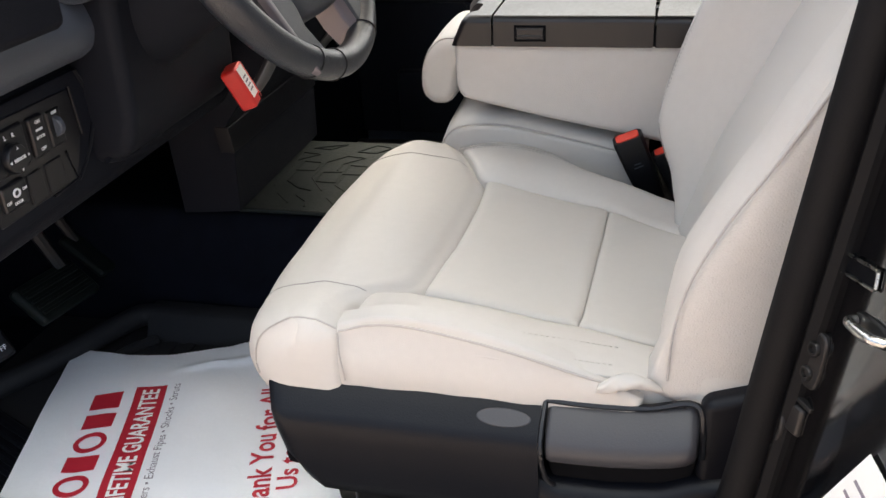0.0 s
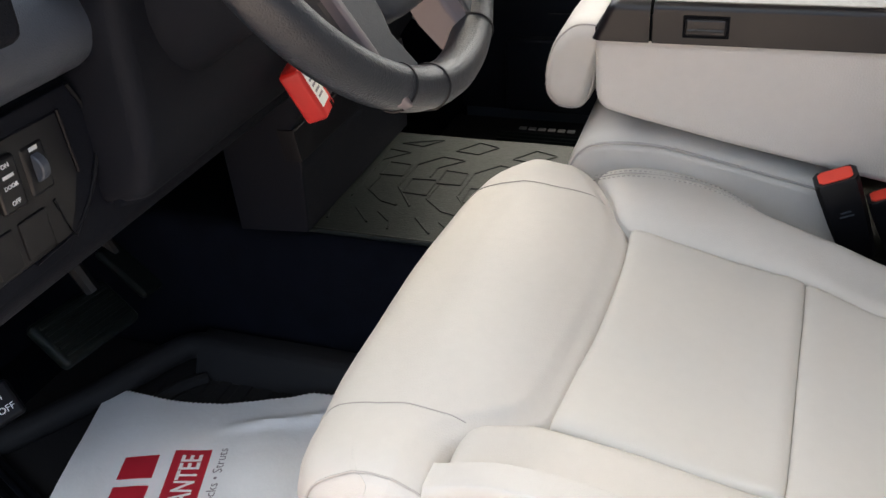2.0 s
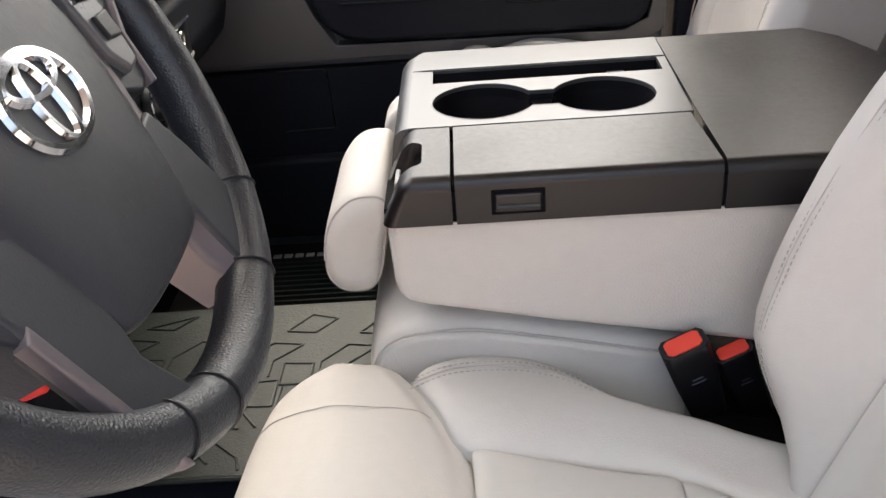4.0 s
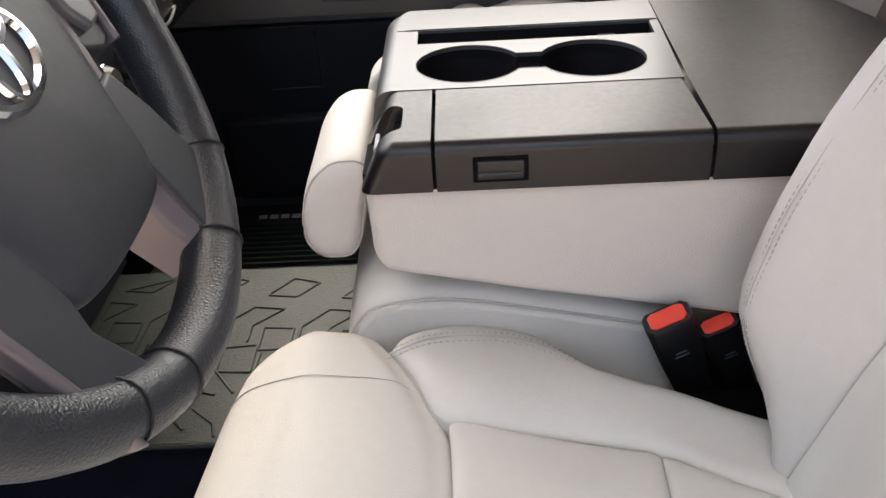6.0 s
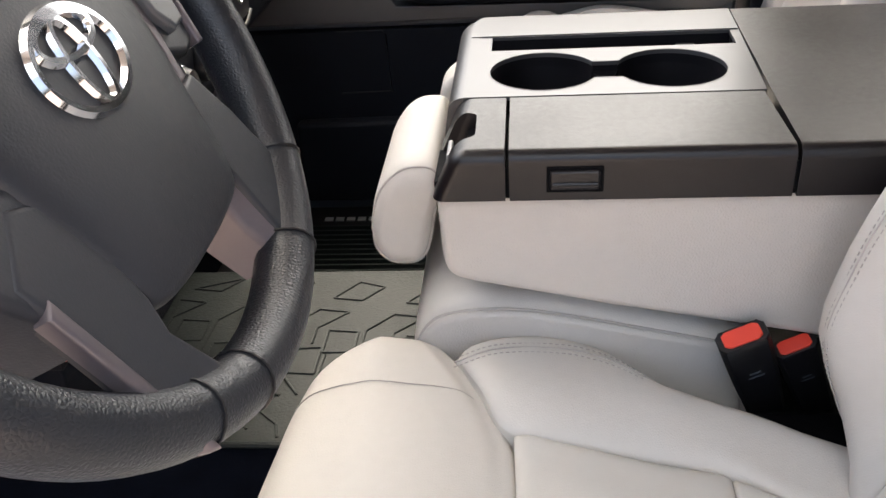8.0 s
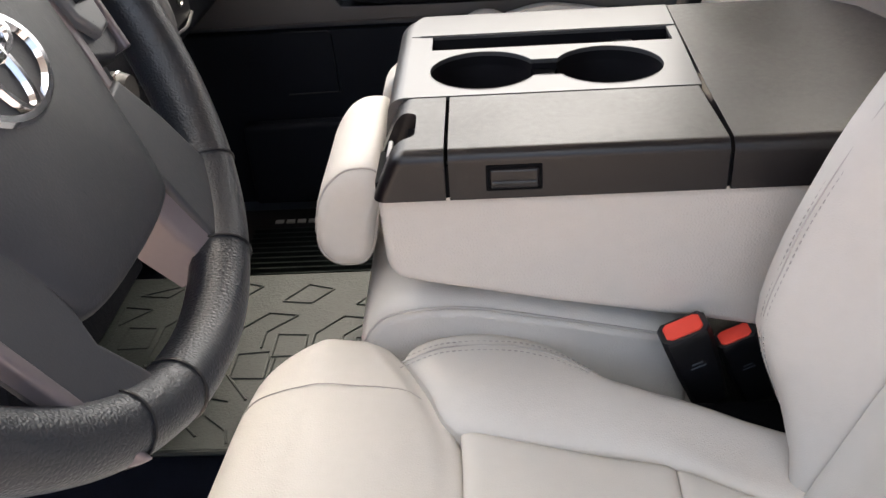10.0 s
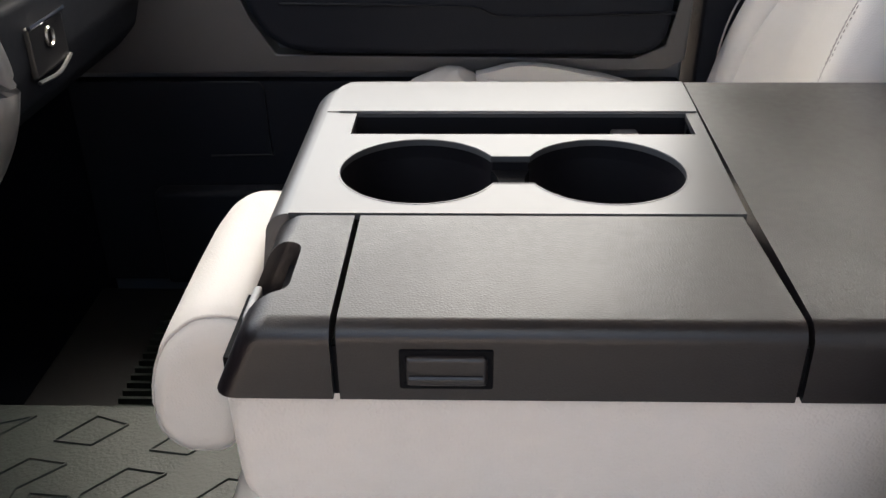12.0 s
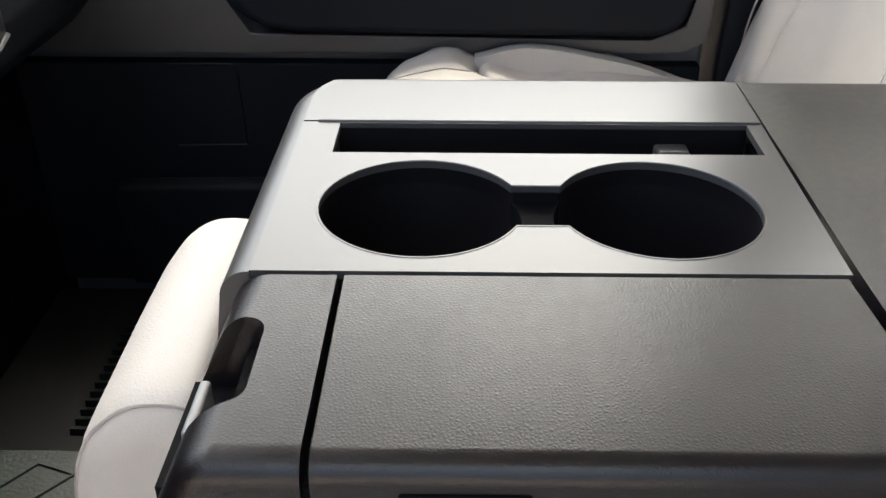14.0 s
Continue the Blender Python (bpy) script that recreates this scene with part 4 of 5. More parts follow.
# embossed pictogram on the airbag cover
for u, v, w, h in ((-0.006, -0.068, 0.012, 0.0012), (0.000, -0.072, 0.0012, 0.009), (-0.011, -0.074, 0.0012, 0.009), (-0.004, -0.079, 0.013, 0.0012), (-0.006, -0.084, 0.010, 0.0014), (0.002, -0.091, 0.008, 0.006)):
    part("embossed_mark", on_wheel(box(u - w / 2, u + w / 2, v - h / 2, v + h / 2, 0.006, 0.0152 - 0.3 * (abs(v) - 0.068) ** 1.4, 0.0004, 1)), wheel_hub, hub)
for a in (-47, -68, -105, -119):
    d = Vector((math.cos(radians(a)), math.sin(radians(a)), 0))
    ring = [d * WR + d * 0.0160 * math.cos(t) + Vector((0, 0, 0.0177 * math.sin(t))) for t in (2 * math.pi * j / 20 for j in range(20))]
    part("rim_seam", on_wheel(tube(ring, 0.0008, 5, True)), black_plastic, wheel)
# emblem: plain ovals
def oval(rx, ry, cx, cy, r):
    pts = [Vector((cx + rx * math.cos(a), cy + ry * math.sin(a), 0)) for a in (2 * math.pi * i / 40 for i in range(40))]
    return tube(pts, r, 6, True)


E_M = Matrix.Translation((0.0, -0.017, 0.0162))
emblem = part("emblem", on_wheel(moved(oval(0.0335, 0.0228, 0, 0, 0.0030), E_M)), chrome, wheel, "chrome oval emblem")
part("emblem_oval", on_wheel(moved(oval(0.0100, 0.0205, 0, -0.0012, 0.0028), E_M)), chrome, emblem)
part("emblem_oval", on_wheel(moved(oval(0.0235, 0.0092, 0, 0.0110, 0.0028), E_M)), chrome, emblem)
# column shroud
rings = []
for t, w, h in ((0.0, 0.055, 0.055), (0.3, 0.062, 0.06), (1.0, 0.07, 0.07)):
    c = WC - W_N * (0.05 + 0.17 * t) + Vector((0, 0, -0.015))
    rings.append([c + W_U * (w * math.cos(a)) + W_V * (h * math.sin(a)) for a in (2 * math.pi * i / 24 for i in range(24))])
column = thing("steering_column", "black plastic steering column shroud", "steering column")
part("shroud", loft(rings), dash_plastic, column)
part("column_cover", prism([(-0.60, 0.40), (-0.47, 0.432), (-0.455, 0.47), (-0.45, 0.62), (-0.60, 0.66)], "y", 0.805, 1.06, 0.015, 3), dash_plastic, column)

# ---- dashboard details ----
FACE = Matrix(((0, 0, 1, 0), (1, 0, 0, 0), (0, 1, 0, 0), (0, 0, 0, 1)))     # writing that faces the rear of the cabin


def facing(bm, x, y, z):
    return moved(bm, Matrix.Translation((x, y, z)) @ FACE)


X = -0.509
panel = thing("switch_panel", "black switch panel with white markings and blank covers", "switch panel")
panel.location = (0.0, 0.019, 0.006)
part("bezel", prism([(0.60, 0.405), (0.735, 0.408), (0.772, 0.440), (0.793, 0.478), (0.788, 0.505), (0.778, 0.527), (0.60, 0.527)], "x", X - 0.02, X + 0.004, 0.003, 2), dash_plastic, panel)
part("bezel_edge", tube(curve([(X + 0.004, 0.778, 0.527), (X + 0.005, 0.789, 0.502), (X + 0.005, 0.792, 0.478), (X + 0.004, 0.772, 0.442), (X + 0.003, 0.745, 0.418)], 6), 0.0022, 6), trim_plastic, panel)
part("recess", prism([(0.62, 0.420), (0.740, 0.421), (0.752, 0.440), (0.763, 0.463), (0.759, 0.513), (0.62, 0.516)], "x", X, X + 0.0055, 0.001, 1), black_plastic, panel)
part("recess_edge", tube([Vector((X + 0.006, 0.760, 0.514)), Vector((X + 0.006, 0.764, 0.463))], 0.0016, 6), trim_plastic, panel)
part("recess_edge", tube([Vector((X + 0.006, 0.733, 0.455)), Vector((X + 0.006, 0.741, 0.422)), Vector((X + 0.006, 0.70, 0.419))], 0.0013, 6), trim_plastic, panel)
mirror_switch = part("mirror_switch", box(X, X + 0.008, 0.627, 0.681, 0.463, 0.507, 0.004, 3), black_plastic, panel)
part("knob", moved(loft([[Vector((r * math.cos(a), r * math.sin(a), h)) for a in (2 * math.pi * i / 28 for i in range(28))] for r, h in ((0.0145, 0), (0.0145, 0.005), (0.013, 0.007), (0.004, 0.0075))]), Matrix.Translation((X + 0.008, 0.655, 0.478)) @ FACE), black_plastic, mirror_switch)
for body, y, z, size in (("L", 0.651, 0.499, 0.0085), ("R", 0.662, 0.4985, 0.0085), ("MIRROR", 0.655, 0.478, 0.0065)):
    part("marking", facing(text_mesh(body, size * 0.68, 0.0002, 0, 0.0002), X + (0.0166 if body == "MIRROR" else 0.0092), y, z), white_mark, mirror_switch, "white marking", smooth=False)
for dy, dz, turn in ((0, 0.0105, 0), (0, -0.0105, 180), (-0.0125, 0, 90), (0.0125, 0, -90)):
    tri = prism([(-0.0016, -0.001), (0.0016, -0.001), (0.0, 0.0018)], "z", 0, 0.0004)
    part("marking", moved(tri, Matrix.Translation((X + 0.0164, 0.655 + dy, 0.478 + dz)) @ FACE @ pose(0, 0, 0, 0, 0, turn)), white_mark, mirror_switch, "", smooth=False)
rocker = part("door_switch", box(X, X + 0.010, 0.686, 0.709, 0.465, 0.505, 0.003, 3), black_plastic, panel)
for body, z, size in (("ON", 0.499, 0.0068), ("DOOR", 0.484, 0.0062), ("OFF", 0.472, 0.0068)):
    part("marking", facing(text_mesh(body, size * 0.68, 0.0002, 0, 0.0001), X + 0.0104, 0.6975, z), white_mark, rocker, "", smooth=False)
part("marking", facing(prism([(-0.005, -0.0012), (0.005, -0.0012), (0.005, 0.0012), (-0.005, 0.0012)], "z", 0, 0.0004), X + 0.0102, 0.6975, 0.4915), white_mark, rocker, "", smooth=False)
dimmer = part("dimmer", box(X, X + 0.007, 0.716, 0.739, 0.464, 0.502, 0.003, 3), black_plastic, panel)
part("thumbwheel", moved(loft([[Vector((r * math.cos(a), r * math.sin(a), h)) for a in (2 * math.pi * i / 24 for i in range(24))] for r, h in ((0.010, -0.004), (0.011, -0.003), (0.011, 0.003), (0.010, 0.004))]), Matrix.Translation((X + 0.004, 0.7275, 0.484)) @ pose(0, 0, 0, 90, 0, 0)), dash_soft, dimmer)
part("marking", facing(prism([(-0.004, -0.0015), (0.004, -0.0015), (0.004, 0.0015), (-0.004, 0.0015)], "z", 0, 0.0004), X + 0.0073, 0.7275, 0.4985), white_mark, dimmer, "", smooth=False)
for y0, y1 in ((0.667, 0.69), (0.695, 0.723)):
    part("blank_cover", box(X, X + 0.0075, y0, y1, 0.424, 0.455, 0.002, 2), black_plastic, panel)
alert = part("alert_switch", box(X, X + 0.010, 0.627, 0.662, 0.432, 0.458, 0.003, 3), black_plastic, panel)
for body, y, z, size in (("OFF", 0.6325, 0.4415, 0.0058), ("ON", 0.657, 0.4475, 0.0058), ("DOOR", 0.645, 0.438, 0.0058)):
    part("marking", facing(text_mesh(body, size * 0.68, 0.0002, 0, 0.0001), X + 0.0104, y, z), white_mark, alert, "", smooth=False)
part("marking", moved(oval(0.0042, 0.0035, 0, 0, 0.0011), Matrix.Translation((X + 0.0106, 0.645, 0.4475)) @ FACE), white_mark, alert, "white pictogram")
# release handle under the column
part("release_slot", prism([(0.812, 0.432), (0.83, 0.428), (0.935, 0.430), (0.95, 0.444), (0.93, 0.448), (0.82, 0.448)], "x", -0.50, X + 0.012, 0.003, 2), deep_black, dash)
part("release_lip", tube(curve([(X + 0.010, 0.808, 0.430), (X + 0.016, 0.84, 0.424), (X + 0.018, 0.90, 0.426), (X + 0.016, 0.945, 0.436), (X + 0.010, 0.955, 0.446)], 5), 0.005, 8), dash_plastic, dash)
# padded edge of the cluster hood and a vent at the outer end
part("side_vent", box(-0.47, -0.425, 0.60, 0.70, 0.60, 0.66, 0.010, 3), dash_plastic, dash)
part("cluster_hood", prism([(-0.64, 0.60), (-0.46, 0.60), (-0.44, 0.64), (-0.46, 0.70), (-0.64, 0.74)], "y", 0.77, 1.12, 0.02, 4), dash_soft, dash)
# centre stack
stack = thing("center_stack", "charcoal centre stack with satin side trim and knobs", "center stack")
prof = [(-0.62, 0.207), (-0.524, 0.2145), (-0.520, 0.295), (-0.519, 0.302), (-0.526, 0.348), (-0.515, 0.365), (-0.46, 0.43), (-0.437, 0.47), (-0.433, 0.53), (-0.455, 0.60), (-0.485, 0.66), (-0.64, 0.70)]
part("housing", prism(prof, "y", 1.130, 1.465, 0.004, 2), dash_plastic, stack)
part("lower_edge", prism([(-0.54, 0.310), (-0.5165, 0.311), (-0.522, 0.350), (-0.545, 0.350)], "y", 1.1285, 1.4665, 0.002, 2), trim_plastic, stack, "dark satin edge")
for y in (1.137, 1.458):
    line = [(-0.490, y, 0.650), (-0.455, y, 0.595), (-0.432, y, 0.545), (-0.425, y, 0.505), (-0.433, y, 0.468), (-0.458, y, 0.425), (-0.495, y, 0.385)]
    part("side_trim", tube(curve(line, 6), 0.013, 10, flat=0.7), silver, stack, "satin grey curved trim")
for y in (1.22, 1.30, 1.38):
    rings = [[Vector((r * math.cos(a), r * math.sin(a), h)) for a in (2 * math.pi * i / 28 for i in range(28))] for r, h in ((0.021, 0), (0.021, 0.010), (0.018, 0.018), (0.017, 0.020), (0.002, 0.020))]
    knob = part("climate_knob", moved(loft(rings), Matrix.Translation((-0.435, y, 0.500)) @ FACE), black_plastic, stack)
    part("knob_ring", moved(oval(0.0205, 0.0205, 0, 0, 0.0016), Matrix.Translation((-0.424, y, 0.500)) @ FACE), chrome, knob)
for k in range(5):
    part("button", box(-0.447, -0.437 - 0.002 * (k % 2), 1.205 + k * 0.04, 1.235 + k * 0.04, 0.545, 0.560, 0.003, 2), trim_grey if k % 2 else black_plastic, stack)
# glove box latch
latch = thing("glove_box_latch", "black latch panel with a chrome edge and ring", "latch")
part("plate", box(-0.482, -0.474, 1.612, 1.692, 0.458, 0.507, 0.004, 3), black_plastic, latch)
part("edge", tube([Vector((-0.473, 1.614, 0.507)), Vector((-0.472, 1.69, 0.509))], 0.0024, 6), chrome, latch, "chrome edge")
part("edge", tube(curve([(-0.473, 1.612, 0.456), (-0.470, 1.65, 0.455), (-0.473, 1.690, 0.462)], 5), 0.0022, 6), steel_matte, latch, "satin lower edge")
part("ring", moved(oval(0.0075, 0.0085, 0, 0, 0.0018), Matrix.Translation((-0.4725, 1.652, 0.490)) @ FACE), steel, latch)
# red tag under the column
tag = thing("red_tag", "red plastic tag with a white label under the column", "tag")
T_M = Matrix.Translation((-0.428, 1.012, 0.446)) @ pose(0, 0, 0, 12, -20, 4) @ Matrix.Scale(0.74, 4)
part("case", moved(box(-0.016, 0.016, -0.020, 0.020, -0.032, 0.044, 0.006, 3), T_M), red_plastic, tag)
part("label", moved(box(0.0155, 0.0166, -0.014, 0.010, -0.016, 0.040), T_M), label_white, tag, "white paper label")
for k in range(4):
    part("print_bar", moved(box(0.0166, 0.0169, -0.010, 0.004, -0.004 + k * 0.008, -0.001 + k * 0.008), T_M), print_grey, tag)
part("slot", moved(box(0.008, 0.0166, 0.006, 0.013, -0.030, -0.020, 0.001), T_M), deep_black, tag)

# ---- floor mats and things on the floor ----
mat_hump = thing("tunnel_mat", "dark grey rubber mat with raised outlines over the tunnel", "floor mat")
part("sheet", box(-0.535, 0.3, 1.143, 1.440, 0.208, 0.2135, 0.002), rubber_mat, mat_hump)
part("edge_lip", tube([Vector((-0.535, 1.144, 0.2125)), Vector((0.3, 1.144, 0.2125))], 0.0035, 8), rubber_mat, mat_hump)
ZM = 0.2138


def ridge(points, closed=True):
    pts = [Vector((x, y, ZM)) for x, y in points]
    ends = list(zip(pts, pts[1:] + pts[:1])) if closed else list(zip(pts, pts[1:]))
    return tube([p for a, b in ends for p in (a.lerp(b, 0.015), a.lerp(b, 0.985))], 0.0015, 6, closed)


def motif(x, s):
    """One repeat of the raised mat pattern: squares, hexagon halves, slanted strips and chevrons."""
    rows = [(True, ((0.0, 1.280), (0.033, 1.281), (0.033, 1.316), (0.0, 1.319))),
            (True, ((-0.037, 1.247), (-0.002, 1.245), (-0.002, 1.289), (-0.037, 1.286))),
            (False, ((-0.012, 1.212), (-0.047, 1.262), (-0.045, 1.328), (-0.017, 1.359), (0.017, 1.353), (-0.014, 1.323), (-0.014, 1.295))),
            (False, ((0.004, 1.276), (0.002, 1.236), (0.032, 1.208), (0.056, 1.201))),
            (True, ((-0.006, 1.381), (0.028, 1.376), (0.051, 1.403), (0.020, 1.414))),
            (False, ((-0.047, 1.192), (-0.023, 1.170), (-0.018, 1.152))),
            (False, ((0.006, 1.186), (0.036, 1.152)))]
    return [(c, [(x + p, q + s) for p, q in pts]) for c, pts in rows]


for k in range(-1, 5):
    for closed, pts in motif(-0.331 + (k - 1) * 0.0855, -0.0105 * (k - 1)):
        pts = [p for p in pts if -0.53 < p[0] < 0.0 and 1.148 < p[1] < 1.434]
        if len(pts) > (2 if closed else 1):
            part("raised_outline", ridge(pts, closed), rubber_mat, mat_hump)
driver_mat = thing("driver_mat", "black rubber tray mat in the driver footwell", "floor mat")
part("sheet", box(-0.88, -0.05, 0.70, 1.110, 0.002, 0.012, 0.003), rubber_black, driver_mat)
part("rim", prism([(1.058, 0.011), (1.076, 0.050), (1.082, 0.056), (1.092, 0.058), (1.112, 0.058), (1.112, 0.011)], "x", -0.69, -0.05, 0.005, 3), rubber_black, driver_mat)
rim_line = [(-0.66, 1.092, 0.040), (-0.70, 1.088, 0.042), (-0.725, 1.06, 0.040), (-0.76, 1.00, 0.034), (-0.80, 0.94, 0.028), (-0.85, 0.87, 0.022)]
part("rim", tube(curve(rim_line, 6), 0.018, 10), rubber_black, driver_mat)
part("ridge", tube(curve([(-0.668, 1.058, 0.016), (-0.69, 1.03, 0.018), (-0.72, 0.975, 0.016), (-0.75, 0.92, 0.012)], 6), 0.009, 8), rubber_black, driver_mat)
for k in range(9):
    part("tread", box(-0.74 + k * 0.03, -0.722 + k * 0.03, 0.98, 1.09, 0.0115, 0.0145, 0.001, 1), rubber_black, driver_mat)
# ribbed scuff plate
scuff = thing("scuff_plate", "dark grey ribbed plastic scuff plate beside the mat", "scuff plate")
S_M = Matrix.Translation((-0.765, 0.832, 0.016)) @ pose(0, 0, 0, 0, 0, -23.5)
part("plate", moved(box(-0.22, 0.40, -0.12, 0.0, -0.01, 0.010, 0.003), S_M), trim_plastic, scuff)
for k in range(8):
    part("rib", moved(box(-0.21, 0.39, -0.112 + k * 0.0135, -0.1055 + k * 0.0135, 0.009, 0.0145, 0.0018, 2), S_M), trim_plastic, scuff)
# passenger mat
mat_far = thing("passenger_mat", "black ribbed rubber mat in the passenger footwell", "floor mat")
part("sheet", box(-0.62, -0.02, 1.475, 1.955, 0.002, 0.024, 0.004), rubber_black, mat_far)
for k in range(14):
    y = 1.660 + k * 0.0158
    part("rib", prism([(y, 0.024), (y + 0.002, 0.032), (y + 0.007, 0.032), (y + 0.009, 0.024)], "x", -0.50, -0.20), rubber_mat, mat_far)
for k in range(6):
    part("lettering_bar", box(-0.472 + k * 0.0195, -0.458 + k * 0.0195, 1.900, 1.911, 0.024, 0.0262), grey_plastic, mat_far, "pale grey lettering bar")
# pedals
brake = thing("brake_pedal", "black ribbed rubber brake pedal", "pedal")
P_M = Matrix.Translation((-0.765, 0.982, 0.140)) @ pose(0, 0, 0, -6, 40, -8)
part("pad", moved(box(-0.034, 0.034, -0.062, 0.062, -0.008, 0.010, 0.007, 3), P_M), rubber_mat, brake)
for k in range(5):
    part("rib", moved(box(-0.024 + k * 0.0105, -0.019 + k * 0.0105, -0.054, 0.054, 0.009, 0.0125, 0.001, 1), P_M), rubber_mat, brake)
part("arm", tube([Vector((-0.775, 1.02, 0.16)), Vector((-0.84, 1.03, 0.26)), Vector((-0.90, 1.03, 0.43))], 0.010, 8), dark_steel, brake)
accel = thing("accelerator_pedal", "black plastic accelerator pedal", "pedal")
part("pad", moved(box(-0.045, 0.045, -0.024, 0.024, -0.006, 0.008, 0.006, 3), Matrix.Translation((-0.80, 1.118, 0.130)) @ pose(0, 0, 0, -8, 38, -6)), rubber_mat, accel)
part("arm", tube([Vector((-0.82, 1.12, 0.15)), Vector((-0.90, 1.12, 0.30)), Vector((-0.95, 1.12, 0.43))], 0.008, 8), dark_steel, accel)
parking = thing("parking_pedal", "worn grey parking brake pedal with white lettering", "pedal")
K_M = Matrix.Translation((-0.752, 0.822, 0.146)) @ pose(0, 0, 0, 20, 48, -20) @ Matrix.Scale(0.72, 4)
part("pad", moved(box(-0.030, 0.030, -0.034, 0.034, -0.010, 0.010, 0.007, 3), K_M), trim_plastic, parking)
for body, x in (("PUSH", -0.008), ("ON OFF", 0.012)):
    part("marking", moved(text_mesh(body, 0.014, 0.0003), K_M @ Matrix.Translation((x, 0, 0.0105)) @ pose(0, 0, 0, 0, 0, 90)), white_mark, parking, "", smooth=False)
part("arm", tube([Vector((-0.77, 0.82, 0.15)), Vector((-0.86, 0.80, 0.25)), Vector((-0.92, 0.79, 0.43))], 0.009, 8), dark_steel, parking)
# paper mat
sheet = thing("paper_mat", "creased white paper floor mat with red and grey print", "paper mat")
A, B, C, D = Vector((-0.772, 0.996)), Vector((-0.44, 1.058)), Vector((-0.22, 0.70)), Vector((-0.665, 0.665))


def paper_z(x, y):
    z = 0.031 + 0.0045 * noise.noise(Vector((x * 8, y * 8, 1))) + 0.0022 * noise.noise(Vector((x * 26, y * 15, 5)))
    z += 0.0030 * abs(noise.noise(Vector((x * 12 + y * 7, y * 4 - x * 3, 8))))
    z += 0.006 * math.exp(-((y - 0.972 - (x + 0.56) * 0.5) / 0.008) ** 2) * smooth(-0.60, -0.54, x)
    return z


bm = bmesh.new()
nx, ny = 110, 90
grid = []
for i in range(nx + 1):
    row = []
    for j in range(ny + 1):
        u, v = i / nx, j / ny
        p = A.lerp(B, u).lerp(D.lerp(C, u), v)
        p.y -= 0.026 * math.sin(math.pi * min(1.0, u * 1.25)) * (1 - v)
        if j == 0 and i % 2:
            p.y += 0.0025
        row.append(bm.verts.new((p.x, p.y, paper_z(p.x, p.y))))
    grid.append(row)
for i in range(nx):
    for j in range(ny):
        bm.faces.new((grid[i][j], grid[i + 1][j], grid[i + 1][j + 1], grid[i][j + 1]))
part("paper_sheet", bm, paper, sheet)
RUN, ACROSS = Vector((-0.304, 0.953)), Vector((0.953, 0.304))      # the run of the lines of print, and the way across them


def on_paper(bm, across, down, lift=0.0007):
    """Lays a piece of print on the sheet, by its distances from the sheet's corner."""
    at = A + ACROSS * across - RUN * down
    for v in bm.verts:
        p = at + RUN * v.co.x - ACROSS * v.co.y
        v.co = Vector((p.x, p.y, paper_z(p.x, p.y) + lift + max(0.0, v.co.z) * 0.3))
    return bm


def strip_bm(x0, x1, y0, y1, n=40, m=4):
    bm = bmesh.new()
    g = [[bm.verts.new((x0 + (x1 - x0) * i / n, y0 + (y1 - y0) * j / m, 0)) for j in range(m + 1)] for i in range(n + 1)]
    for i in range(n):
        for j in range(m):
            bm.faces.new((g[i][j], g[i + 1][j], g[i + 1][j + 1], g[i][j + 1]))
    return bm


# maker's mark as plain bold red shapes: bars and ovals
def ring_bm(rx, ry, w, n=32):
    bm = bmesh.new()
    a = [bm.verts.new((rx * math.cos(t), ry * math.sin(t), 0)) for t in (2 * math.pi * i / n for i in range(n))]
    b = [bm.verts.new(((rx - w) * math.cos(t), (ry - w * 0.8) * math.sin(t), 0)) for t in (2 * math.pi * i / n for i in range(n))]
    for i in range(n):
        j = (i + 1) % n
        bm.faces.new((a[i], a[j], b[j], b[i]))
    return bm


for down, width, oval_shape in ((0.366, 0.030, False), (0.322, 0.040, True), (0.280, 0.030, False), (0.237, 0.042, True), (0.192, 0.030, False), (0.149, 0.034, False)):
    bm = ring_bm(width / 2, 0.0215, 0.0085) if oval_shape else strip_bm(-width / 2, width / 2, -0.0205, 0.0205, 8, 8)
    part("red_shape", on_paper(bm, 0.0865, down), print_red, sheet)
part("red_band", on_paper(strip_bm(-0.145, 0.136, -0.0215, 0.0215, 60, 6), 0.1455, 0.262, 0.0006), print_red, sheet, "red printed band")


def lettering(body, length, height, across, down, mat, lift=0.001, bold=0.0):
    bm = text_mesh(body, 0.03, 0.0, 0.0, bold)
    xs, ys = [v.co.x for v in bm.verts], [v.co.y for v in bm.verts]
    kx, ky = length / (max(xs) - min(xs)), height / (max(ys) - min(ys))
    for v in bm.verts:
        v.co.x, v.co.y = (v.co.x - (max(xs) + min(xs)) / 2) * kx, (v.co.y - (max(ys) + min(ys)) / 2) * ky
    part("lettering", on_paper(bm, across, down, lift), mat, sheet, "", smooth=False)


lettering("LIFETIME GUARANTEE", 0.232, 0.0245, 0.1465, 0.250, label_white, 0.0014, 0.0006)
lettering("Mufflers \u2022 Exhaust Pipes \u2022 Shocks \u2022 Struts", 0.262, 0.0145, 0.182, 0.256, print_grey)
lettering("Thank You for All", 0.255, 0.030, 0.318, 0.283, print_red, 0.001, 0.0006)
lettering("Us to", 0.075, 0.026, 0.353, 0.324, print_red, 0.001, 0.0006)

